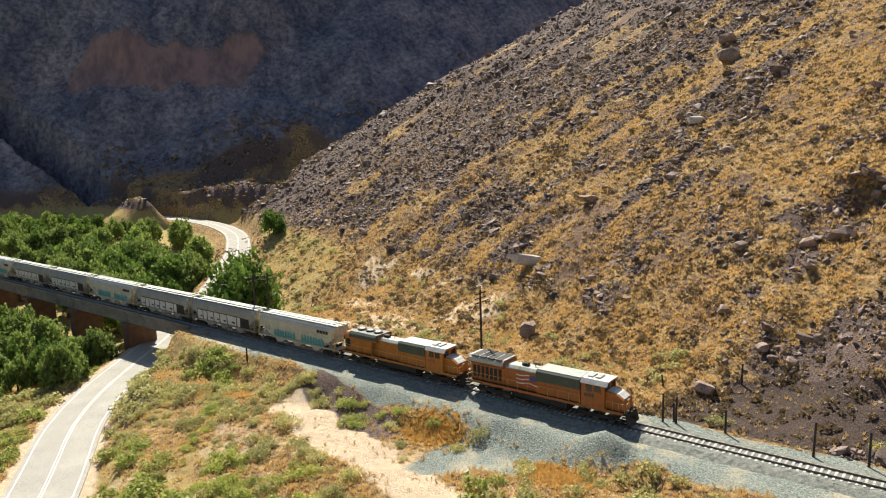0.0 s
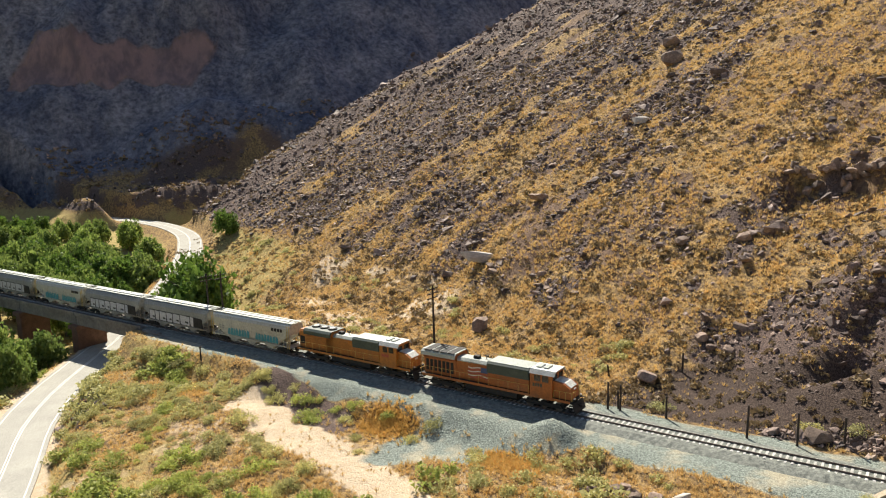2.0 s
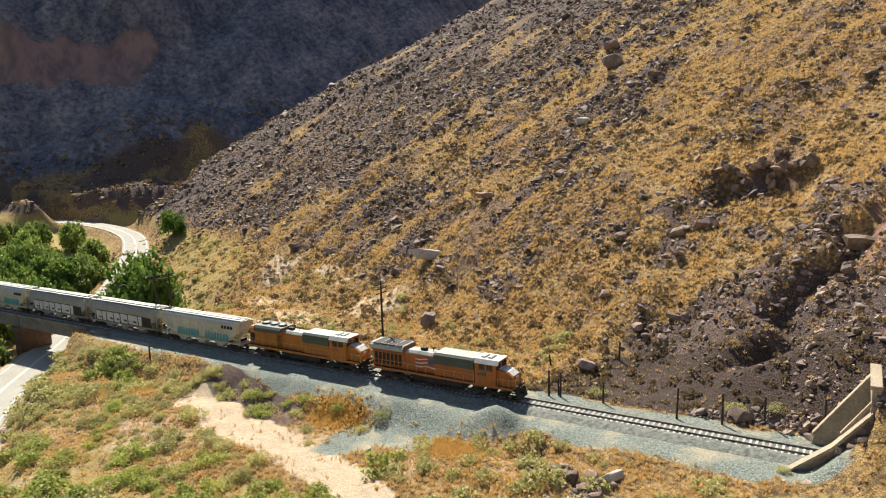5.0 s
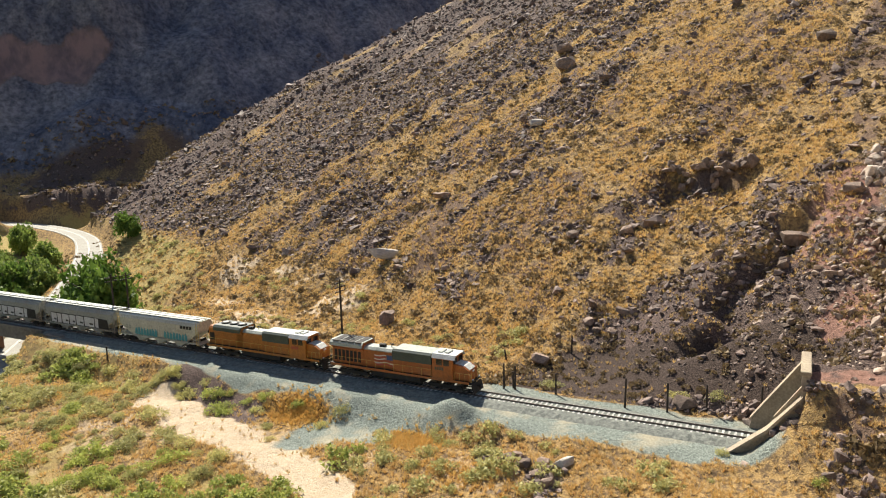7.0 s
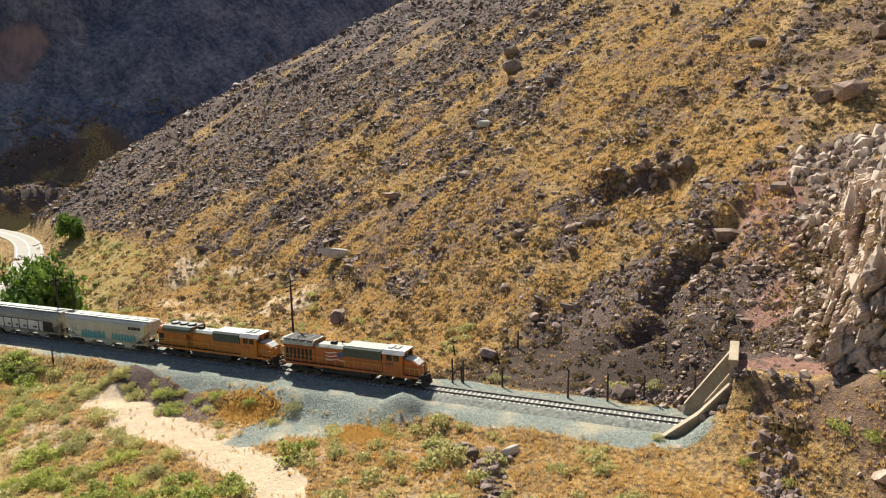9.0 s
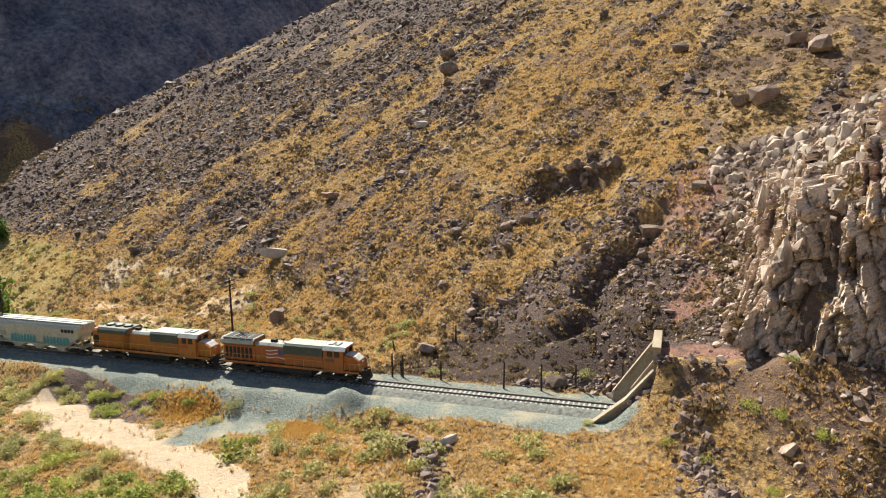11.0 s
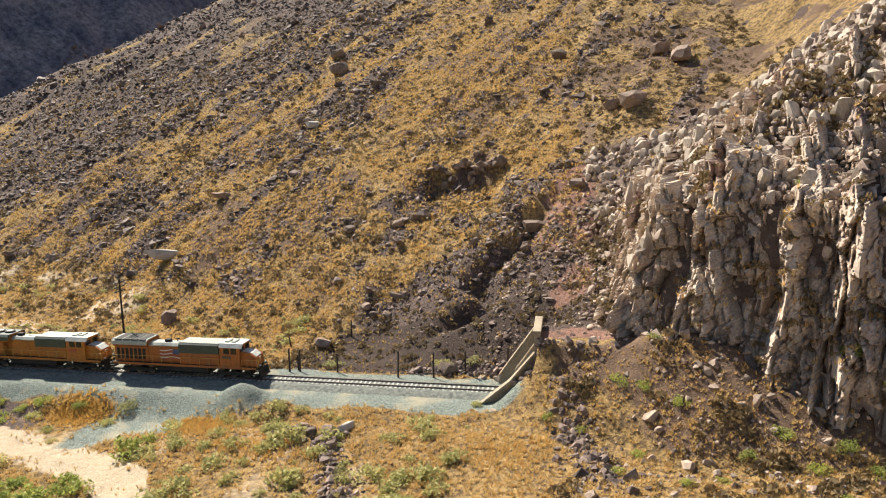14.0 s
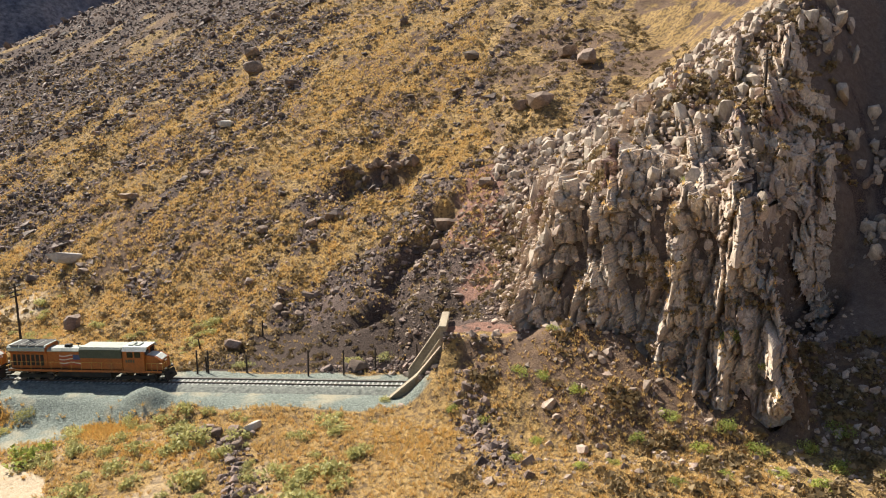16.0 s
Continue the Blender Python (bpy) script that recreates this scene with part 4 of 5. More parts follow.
def hopper(front, paint, style):
    """A three-bay covered hopper car."""
    L = 18.4
    word = "cream" if style == 0 else "weathered grey"
    t = thing("hopper_car", f"{word} covered hopper car with spray-painted side", "hopper car", "hopper cars", ON_TRACK @ pose(front - L / 2, 0, 0))

    def body(bm):
        sec = [(-1.30, 1.25), (-1.52, 1.7), (-1.56, 2.9), (-1.50, 3.9), (-1.18, 4.42), (-0.6, 4.6), (0.6, 4.6), (1.18, 4.42), (1.50, 3.9), (1.56, 2.9), (1.52, 1.7), (1.30, 1.25)]
        rows = []
        for x, cut in ((-8.6, 3.0), (-6.0, 1.25), (0, 1.25), (6.0, 1.25), (8.6, 3.0)):
            rows.append([bm.verts.new((x, y, max(z, cut))) for y, z in sec])
        n = len(sec)
        for a, b in zip(rows[:-1], rows[1:]):
            for i in range(n):
                bm.faces.new((a[i], a[(i + 1) % n], b[(i + 1) % n], b[i]))
        bm.faces.new(rows[0][::-1])
        bm.faces.new(rows[-1])
        bmesh.ops.remove_doubles(bm, verts=bm.verts, dist=0.001)
        bmesh.ops.recalc_face_normals(bm, faces=bm.faces)

    b = child("body", t, body, paint)
    # cream cars: sunlight on the roof edge is put into its colour
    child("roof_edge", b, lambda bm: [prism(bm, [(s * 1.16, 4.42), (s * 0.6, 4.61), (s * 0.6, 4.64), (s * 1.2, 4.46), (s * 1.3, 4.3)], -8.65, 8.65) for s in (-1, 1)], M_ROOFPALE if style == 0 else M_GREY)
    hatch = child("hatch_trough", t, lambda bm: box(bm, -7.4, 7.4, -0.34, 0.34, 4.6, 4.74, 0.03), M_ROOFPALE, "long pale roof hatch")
    if style:
        for k in range(8):
            child("hatch_cover", hatch, lambda bm: box(bm, -7.2 + 1.85 * k, -5.8 + 1.85 * k, -0.42, 0.42, 4.74, 4.82, 0.02), M_ROOFPALE)
    for s in (-0.85, 0.85):
        rb = child("running_board", t, lambda bm: box(bm, -8.9, 8.9, s - 0.2, s + 0.2, 4.68, 4.72), M_ROOF)
    for k in range(9):
        child("running_board_bracket", t, lambda bm: box(bm, -8.3 + 2.07 * k, -8.22 + 2.07 * k, -1.1, 1.1, 4.55, 4.68), M_ROOF)
    for x in (-4.1, 0, 4.1):
        child("hopper_bay", t, lambda bm: (slab(bm, [(x - 1.75, 1.3), (x + 1.75, 1.3), (x + 0.55, 0.55), (x - 0.55, 0.55)], -1.15, 1.15), box(bm, x - 0.6, x + 0.6, -1.2, 1.2, 0.42, 0.58, 0.02)), paint if style == 0 else M_GREY)
    for s in (-1, 1):
        child("side_sill", t, lambda bm: box(bm, -8.9, 8.9, s * 1.5 - 0.06, s * 1.5 + 0.06, 1.14, 1.34, 0.02), paint)
    child("centre_sill", t, lambda bm: box(bm, -8.95, 8.95, -0.25, 0.25, 0.8, 1.15, 0.02), M_BLACK)
    for s in (-1, 1):
        def end_frame(bm):
            box(bm, min(s * 6.3, s * 8.95), max(s * 6.3, s * 8.95), -1.45, 1.45, 1.15, 1.24)
            for y in (-1.42, 1.42):
                box(bm, s * 8.6 - 0.06, s * 8.6 + 0.06, y - 0.06, y + 0.06, 1.2, 3.6)
                box(bm, s * 7.4 - 0.05, s * 7.4 + 0.05, y - 0.05, y + 0.05, 1.2, 2.3)
                cyl(bm, (s * 8.6, y, 1.3), (s * 7.0, y, 2.1), 0.05, 0.05, 6)
        child("end_frame", t, end_frame, paint)
        for y in (-1.6, 1.6):
            def ladder(bm):
                for x in (s * 8.25, s * 8.7):
                    box(bm, x - 0.025, x + 0.025, y - 0.025, y + 0.025, 1.0, 4.6)
                for k in range(9):
                    box(bm, min(s * 8.25, s * 8.7), max(s * 8.25, s * 8.7), y - 0.015, y + 0.015, 1.1 + 0.4 * k, 1.13 + 0.4 * k)
            child("ladder", t, ladder, M_HAND if style == 0 else M_GREY)
        truck(t, s * 6.9, 2, 1.78, 0.46)
        coupler(t, s * 8.9, s)
        child("air_reservoir", t, lambda bm: cyl(bm, (s * 8.0, -0.5, 1.6), (s * 8.0, 0.5, 1.6), 0.2), M_BLACK)
        child("brake_wheel", t, lambda bm: cyl(bm, (s * 8.72, 0.55, 2.8), (s * 8.8, 0.55, 2.8), 0.3, 0.3, 16), M_BLACK)
    for k in range(7):
        x = -6.0 + 2.0 * k
        child("rib", t, lambda bm: prism(bm, [(-1.585, 2.9), (-1.545, 1.7), (-1.50, 1.7), (-1.54, 2.9), (-1.48, 3.9), (-1.525, 3.9)], x - 0.04, x + 0.04), paint)
    grnd = random.Random(40 + style)
    if style == 0:
        for x in (-4.9, 1.4):
            for k in range(8):
                child("graffiti", t, lambda bm: slab(bm, [(x + 0.62 * k, 1.5 + grnd.uniform(0, 0.2)), (x + 0.62 * k + 0.55, 1.45), (x + 0.62 * k + 0.6, 2.2 + grnd.uniform(0, 0.4)), (x + 0.62 * k + 0.2, 2.5 + grnd.uniform(0, 0.25))], -1.595, -1.57), M_TEAL, "teal spray-painted shape")
        for k in range(4):
            child("marking_bar", t, lambda bm: slab(bm, [(5.0 + 0.62 * k, 3.35), (5.42 + 0.62 * k, 3.35), (5.42 + 0.62 * k, 3.8), (5.0 + 0.62 * k, 3.8)], -1.6, -1.5), M_BLACK, "dark plain bar")
            child("data_panel", t, lambda bm: box(bm, -6.9 + 0.7 * (k % 2), -6.45 + 0.7 * (k % 2), -1.6, -1.55, 2.3 + 0.35 * (k // 2), 2.5 + 0.35 * (k // 2)), M_GREY)
    else:
        child("graffiti_ground", t, lambda bm: slab(bm, [(-7.0, 1.45), (7.3, 1.45), (7.2, 3.0), (4.0, 3.15), (-6.9, 3.2)], -1.59, -1.565), M_BLACK, "dark painted outline")
        widths = [1.6, 1.2, 1.9, 1.7, 2.0, 2.6, 1.0]
        x = -6.8
        for w in widths:
            child("graffiti", t, lambda bm: slab(bm, [(x + 0.05, 1.55), (x + w - 0.25, 1.5), (x + w - 0.18, 3.0), (x + 0.0, 3.1)], -1.615, -1.592), M_SILVER, "silver painted block shape")
            if w > 1.3:
                child("graffiti_gap", t, lambda bm: slab(bm, [(x + w * 0.45, 1.9), (x + w * 0.8, 1.85), (x + w * 0.8, 2.1), (x + w * 0.5, 2.2)], -1.63, -1.612), M_BLACK)
            x += w
    return t


NOSE_X = -3.6
locomotive(NOSE_X, M_ORANGE, 0)
locomotive(NOSE_X - 22.3, M_YELLOW, 1)
first = hopper(NOSE_X - 44.7, M_CREAM, 0)
second = hopper(NOSE_X - 44.7 - 18.4, M_GREY, 1)
for k in range(2, 8):
    copy_thing(second if k % 3 else first, ON_TRACK @ pose(NOSE_X - 44.7 - 18.4 * k - 9.2, 0, 0))


# ---- scattered rock and plants ----
def rock_template(seed, sub=1, planes=9, flat=0.75):
    r = np.random.default_rng(seed)
    bm = bmesh.new()
    bmesh.ops.create_icosphere(bm, subdivisions=sub, radius=1.0)
    vs = np.array([v.co[:] for v in bm.verts])
    fs = np.array([[v.index for v in f.verts] for f in bm.faces])
    bm.free()
    for _ in range(planes):
        n = r.normal(size=3)
        n /= np.linalg.norm(n)
        vs = vs - n * np.maximum(0, vs @ n - r.uniform(0.35, flat))[:, None]
    vs *= r.uniform(0.75, 1.25, 3)
    return vs / np.abs(vs).max(), fs


def block_template(seed, points=13):
    """An angular broken stone: the hull of a few corners, with flat faces and sharp edges."""
    r = np.random.default_rng(seed)
    p = r.normal(size=(points, 3))
    p = np.sign(p) * np.abs(p / np.linalg.norm(p, axis=1)[:, None]) ** 0.75 * r.uniform(0.8, 1.0, (points, 1))
    p *= r.uniform(0.6, 1.2, 3)
    bm = bmesh.new()
    for q in p:
        bm.verts.new(q)
    bmesh.ops.convex_hull(bm, input=bm.verts)
    for v in [v for v in bm.verts if not v.link_faces]:
        bm.verts.remove(v)
    bmesh.ops.triangulate(bm, faces=bm.faces)
    bm.verts.index_update()
    vs = np.array([v.co[:] for v in bm.verts])
    fs = np.array([[v.index for v in f.verts] for f in bm.faces])
    bm.free()
    return vs / np.abs(vs).max(), fs


def blade_template(seed, n=8, spread_r=0.55, wide=0.10):
    r = np.random.default_rng(seed)
    vs, fs = [], []
    for k in range(n):
        a = r.uniform(0, 2 * math.pi)
        base = np.array([math.cos(a), math.sin(a), 0]) * r.uniform(0, 0.3)
        out = np.array([math.cos(a), math.sin(a), 0]) * r.uniform(0.15, spread_r)
        side = np.array([-math.sin(a), math.cos(a), 0]) * wide * r.uniform(0.7, 1.4)
        vs += [base - side, base + side, base + out + np.array([0, 0, r.uniform(0.6, 1.0)])]
        fs.append((3 * k, 3 * k + 1, 3 * k + 2))
    return np.array(vs), np.array(fs)


def leaf_ball(seed, n, size, squash=0.75, clumps=0, clump_r=0.3):
    """Many small leaves round a dome, or in clumps with gaps between."""
    r = np.random.default_rng(seed)
    if clumps:
        c = r.normal(size=(clumps, 3))
        c /= np.linalg.norm(c, axis=1)[:, None]
        c *= r.uniform(0.45, 0.85, (clumps, 1))
        c[:, 2] = np.abs(c[:, 2]) * 0.9 + 0.05
        d = r.normal(size=(n, 3))
        d /= np.linalg.norm(d, axis=1)[:, None]
        p = c[r.integers(0, clumps, n)] + d * clump_r * r.uniform(0.5, 1.1, (n, 1))
    else:
        p = r.normal(size=(n, 3))
        p /= np.linalg.norm(p, axis=1)[:, None]
        p *= r.uniform(0.55, 1.0, (n, 1))
        p[:, 2] = np.abs(p[:, 2])
    p[:, 2] *= squash
    a, b = r.normal(size=(n, 3)), r.normal(size=(n, 3))
    a /= np.linalg.norm(a, axis=1)[:, None]
    b -= a * (a * b).sum(1)[:, None]
    b /= np.linalg.norm(b, axis=1)[:, None]
    s = size * r.uniform(0.6, 1.3, (n, 1))
    vs = np.stack([p - a * s * 0.6 - b * s * 0.35, p + a * s * 0.6 - b * s * 0.35, p + b * s * 0.8], 1).reshape(-1, 3)
    return vs, np.arange(3 * n).reshape(n, 3)


def turns(yaw, tx, ty):
    cy, sy, cx, sx, cz, sz = np.cos(yaw), np.sin(yaw), np.cos(tx), np.sin(tx), np.cos(ty), np.sin(ty)
    o, i = np.zeros_like(cy), np.ones_like(cy)
    rz = np.stack([cy, -sy, o, sy, cy, o, o, o, i], -1).reshape(-1, 3, 3)
    rx = np.stack([i, o, o, o, cx, -sx, o, sx, cx], -1).reshape(-1, 3, 3)
    ry = np.stack([cz, o, sz, o, i, o, -sz, o, cz], -1).reshape(-1, 3, 3)
    return rz @ rx @ ry


def scatter(name, templates, pos, size, material, label, category, tilt=0.3, squash=None, stretch=None, turn=None):
    """One joined mesh of many small things."""
    n = len(pos)
    which = rng.integers(0, len(templates), n)
    yaw = rng.uniform(0, 6.283, n) if turn is None else turn
    rot = turns(yaw, rng.normal(0, tilt, n), rng.normal(0, tilt, n))
    sz = np.repeat(np.asarray(size, float)[:, None], 3, 1)
    if stretch is not None:
        sz = sz * stretch
    V, F, base = [], [], 0
    for k, (tv, tf) in enumerate(templates):
        m = which == k
        if not m.any():
            continue
        vv = np.einsum("nij,nvj->nvi", rot[m], tv[None] * sz[m][:, None, :]) + pos[m][:, None, :]
        V.append(vv.reshape(-1, 3))
        F.append((tf[None] + (np.arange(m.sum()) * len(tv))[:, None, None]).reshape(-1, 3) + base)
        base += m.sum() * len(tv)
    ob = new(name, mesh_from(name, np.vstack(V), np.vstack(F), [material]))
    return tagged(ob, label, category, kind="stuff")


def candidates(n, x0, x1, y0, y1):
    x, y = rng.uniform(x0, x1, n), rng.uniform(y0, y1, n)
    z = ground_z(x, y)
    return x, y, z, ground_masks(x, y, z, 0 * x)


M_STRAW = leafy("golden dry grass", (0.82, 0.60, 0.27), (0.64, 0.44, 0.185), 0.35)
M_RUST = leafy("rust coloured dry grass", (0.86, 0.60, 0.21), (0.78, 0.49, 0.15), 0.35)
M_BRUSH = leafy("brown olive brush", (0.17, 0.125, 0.07), (0.29, 0.215, 0.115), 0.25)
M_SAGE = leafy("grey green sagebrush", (0.34, 0.345, 0.145), (0.60, 0.56, 0.25), 0.4)
M_GREENBUSH = leafy("fresh green brush", (0.27, 0.33, 0.085), (0.50, 0.53, 0.16), 0.45)
M_LEAF = leafy("cottonwood leaves", (0.12, 0.185, 0.045), (0.27, 0.345, 0.09), 0.45)
M_LEAFDARK = leafy("dark tree leaves", (0.07, 0.135, 0.025), (0.17, 0.26, 0.05), 0.4)
M_BARK = surface("grey brown bark", (0.11, 0.085, 0.065), (0.17, 0.135, 0.10), 2.0, 0.95, 0.03)
M_BOULDER = surface("weathered boulder", (0.16, 0.115, 0.09), (0.30, 0.22, 0.17), 0.9, 0.85, 0.05, each=0.4)
M_BLOCK = surface("fractured tan cliff block", (0.58, 0.49, 0.395), (0.36, 0.285, 0.23), 0.6, 0.88, 0.08, each=0.3, c3=(0.24, 0.165, 0.14))
M_CHALK = surface("pale bleached rock", (0.55, 0.50, 0.44), (0.46, 0.41, 0.35), 0.9, 0.9, 0.03)

SMALL_ROCKS = [rock_template(100 + k, 1, 8) for k in range(6)] + [block_template(150 + k) for k in range(6)]
BIG_ROCKS = [block_template(200 + k, 20) for k in range(10)]

# talus and loose stone over the hillsides
x, y, z, mk = candidates(300000, -235, 62, 6, 300)
near = 1 / (1 + (np.hypot(x - 28, y + 78) / 215) ** 3)
p = (1 - 0.5 * mk["shaded_talus"]) * (0.05 + 0.80 * mk["scree"]) * sstep(0.5, 3, z) * near * (1 - mk["gravel"])
ok = rng.random(len(x)) < p
x, y, z = x[ok], y[ok], z[ok]
d = np.hypot(x - 28, y + 78)
s = np.clip(rng.lognormal(-1.35, 0.55, len(x)), 0.14, 1.5) * (0.85 + d / 400) * (1 - 0.4 * sstep(-6, 4, x) * (1 - sstep(18, 26, y)))
scatter("talus", SMALL_ROCKS, np.stack([x, y, z + 0.12 * s], 1), s, M_ROCK, "dark angular talus stones strewn over the hillside", "rocks", 0.5, stretch=rng.uniform((0.8, 0.6, 0.4), (1.3, 1.1, 0.9), (len(x), 3)))

# the far hillsides: larger stones and brush
x, y, z, mk = candidates(26000, -450, -205, 90, 340)
ok = (z > 3) & (-0.75 * x + 0.66 * y < 340) & (rng.random(len(x)) < 0.22 + 0.5 * mk["scree"])
x, y, z = x[ok], y[ok], z[ok]
s = np.clip(rng.lognormal(-0.35, 0.45, len(x)), 0.4, 3.0)
k = rng.random(len(x)) < 0.6
scatter("far_talus", SMALL_ROCKS, np.stack([x, y, z], 1)[k], s[k], M_ROCK, "dark stones on the far hillsides", "rocks", 0.5)
FAR_BRUSH = [leaf_ball(650 + j, 22, 0.5, 0.8) for j in range(6)]
scatter("far_brush", FAR_BRUSH, np.stack([x, y, z - 0.1], 1)[~k], s[~k] * 1.2, M_BRUSH, "olive brush on the far hillsides", "brush", 0.1)

# loose tan stone on the talus below the cliff and by the portal
x, y, z, mk = candidates(9000, 24, 80, -26, 34)
ok = (z > -0.6) & (rng.random(len(x)) < 0.10 + 0.45 * (x < 43) * (y > 3) + 0.25 * sstep(40, 48, x) + 0.4 * sstep(-4, 1, cliff_foot(x, y))) & (np.abs(y - track_y(x)) > 3.4 * (x < PORTAL_X))
x, y, z = x[ok], y[ok], z[ok]
s = np.clip(rng.lognormal(-1.45, 0.55, len(x)), 0.12, 1.0)
scatter("loose_stone", SMALL_ROCKS, np.stack([x, y, z + 0.1 * s], 1), s, M_PALE, "loose tan stone fallen below the cliff", "rocks", 0.6)

# stone tongues and rubble on the valley side of the track
tongues = [((34.5, -7.5), (38.5, -24.0), 1.3, 380), ((8.5, -13), (13.5, -26), 1.1, 260), ((29.5, -4.6), (37, -5), 0.6, 90), ((2, -12.5), (8, -15), 1.0, 60), ((-73, -17), (-66, -22), 1.6, 200), ((-19, 12), (-14, 10), 1.3, 90), ((14, 5.6), (30, 5.8), 0.8, 220)]
ps, ss = [], []
for a, b, w, n in tongues:
    u = rng.random(n)[:, None]
    q = np.array(a) * (1 - u) + np.array(b) * u + rng.normal(0, w, (n, 2)) * (0.5 + 0.8 * u)
    ps.append(q)
    ss.append(np.clip(rng.lognormal(-1.25, 0.45, n), 0.14, 0.9))
q, s = np.vstack(ps), np.concatenate(ss)
scatter("rubble", SMALL_ROCKS, np.c_[q, ground_z(q[:, 0], q[:, 1]) + 0.12 * s], s, M_ROCK, "tongues of dark purple-brown rubble on the slope", "rocks", 0.6)


def rock_meshes(name, templates, material):
    return [mesh_from(name, v, f, [material]) for v, f in templates]


BOULDERS = rock_meshes("boulder", BIG_ROCKS, M_BOULDER)
CHALKY = rock_meshes("boulder", BIG_ROCKS[:4], M_CHALK)
BLOCKS = rock_meshes("rock", [block_template(300 + k, 18) for k in range(14)], M_BLOCK)
brnd = random.Random(11)


def boulder(x, y, size, pale=False, sink=0.15, yaw=None, tilt=None, label="weathered angular boulder lying on the slope"):
    ob = new("boulder", brnd.choice(CHALKY if pale else BOULDERS))
    tl = tilt or (brnd.uniform(-20, 20), brnd.uniform(-20, 20))
    ob.matrix_basis = pose(x, y, float(ground_z(x, y)) + size[2] * (0.5 - sink), tl[0], tl[1], brnd.uniform(0, 360) if yaw is None else yaw) @ Matrix.Diagonal((*[v / 1.6 for v in size], 1))
    return tagged(ob, "pale bleached flat boulder among dark stones" if pale else label, "boulder", "boulders")


boulder(-27.5, 91, (3.2, 3.0, 1.6), True, yaw=20, tilt=(25, 0))
boulder(-44.4, 48, (8.0, 3.0, 2.2), True, yaw=50, tilt=(18, 10))
boulder(10.6, -12.2, (2.3, 1.4, 0.9), True)
for a in ((-41, 66, 5, 2.4, 2.2), (-34, 28.5, 2.6, 2.4, 2.8), (30, 34, 4.6, 3.6, 3.2), (33.5, 95, 5, 3, 2.8), (59.5, 77, 5.5, 4, 4), (56, 83, 4.5, 4, 3.5), (-29.3, 121, 5, 4, 4), (-33.3, 133, 4.5, 3.5, 3.5), (-5, 44, 2.2, 1.8, 1.6),
          (48, 60, 5, 3, 3), (37, 39, 2.8, 2.2, 2), (-1, 14.5, 3.0, 2.6, 2.4), (19.5, 5.4, 2.2, 1.8, 1.8), (44.5, 62, 3.4, 2.4, 2.4), (29, 29.5, 2.2, 1.8, 1.8), (4.6, -12.6, 1.3, 1.1, 0.9), (6.9, -13.8, 1.4, 1.1, 0.9), (8.6, -12.8, 1.5, 1.2, 0.9),
          (8.4, -14.8, 1.3, 1.0, 0.9), (10, -16.2, 1.4, 1.2, 0.9), (5.4, -11.8, 1.1, 0.9, 0.8), (9.6, -13.6, 1.2, 1, 0.8), (-20, 9.0, 1.2, 1, 0.8), (34.8, -8, 1.2, 1.0, 0.8), (35.8, -10, 1.1, 0.9, 0.7)):
    boulder(a[0], a[1], a[2:])
for k in range(26):
    u = k / 25
    boulder(8.5 + 14.5 * u, 58.6 - 5.6 * u + brnd.uniform(-0.6, 0.6), (brnd.uniform(1, 2.2), brnd.uniform(1, 1.8), brnd.uniform(1.2, 2.2)), label="dark blocky rock of an eroded ledge")
for k in range(420):
    x, y = brnd.uniform(-120, 45), brnd.uniform(14, 135)
    if k < 170:
        x, y = brnd.uniform(-55, 10), brnd.uniform(14, 45)
    m = ground_masks(np.array([x]), np.array([y]), ground_z(np.array([x]), np.array([y])), np.array([0.0]))
    if m["scree"][0] < 0.45:
        continue
    s = brnd.uniform(0.7, 1.7)
    boulder(x, y, (s * brnd.uniform(0.9, 1.6), s, s * brnd.uniform(0.5, 0.9)))

# the cliff: fractured blocks set into the rock face
cliff = tagged(thing("rock_cliff", "fractured tan rock cliff standing over the tunnel", "cliff"), kind="structure")
def cells(u, w, seed):
    """Broken rock: each cell's own tilted plane, with steps between cells, and how high in its cell a place lies."""
    r = np.random.default_rng(seed)
    jx, jy, val, tu, tw = (r.random((64, 64)) for _ in range(5))
    iu, iw = np.floor(u).astype(int), np.floor(w).astype(int)
    best, next_best, out, rise = np.full(u.shape, 1e9), np.full(u.shape, 1e9), np.zeros(u.shape), np.zeros(u.shape)
    for du in (-1, 0, 1):
        for dw in (-1, 0, 1):
            a, b = (iu + du) % 64, (iw + dw) % 64
            ru, rw = u - (iu + du + jx[a, b]), w - (iw + dw + jy[a, b])
            d = np.maximum(np.abs(ru), np.abs(rw)) + 0.25 * np.minimum(np.abs(ru), np.abs(rw))
            m = d < best
            next_best = np.where(m, best, np.minimum(next_best, d))
            best = np.where(m, d, best)
            out = np.where(m, val[a, b] + (1.7 * tu[a, b] - 0.15) * ru + 0.9 * (tw[a, b] - 0.6) * rw, out)
            rise = np.where(m, rw, rise)
    return out - 0.45 * (1 - sstep(0.03, 0.09, next_best - best)), rise


# ribs of the face along its length: middle, half width, how far they stand out
RIBS = ((-22, 4.0, 2.2), (-15, 3.6, 2.4), (-8.2, 3.4, 3.0), (-0.4, 3.2, 4.0), (8.3, 2.0, 4.4), (14.8, 3.0, 4.4), (20.4, 2.0, 3.0))
FACE_U, FACE_D, FACE_O = np.array((0.866, -0.5)), np.array((0.5, 0.866)), np.array((50.0, -4.0))


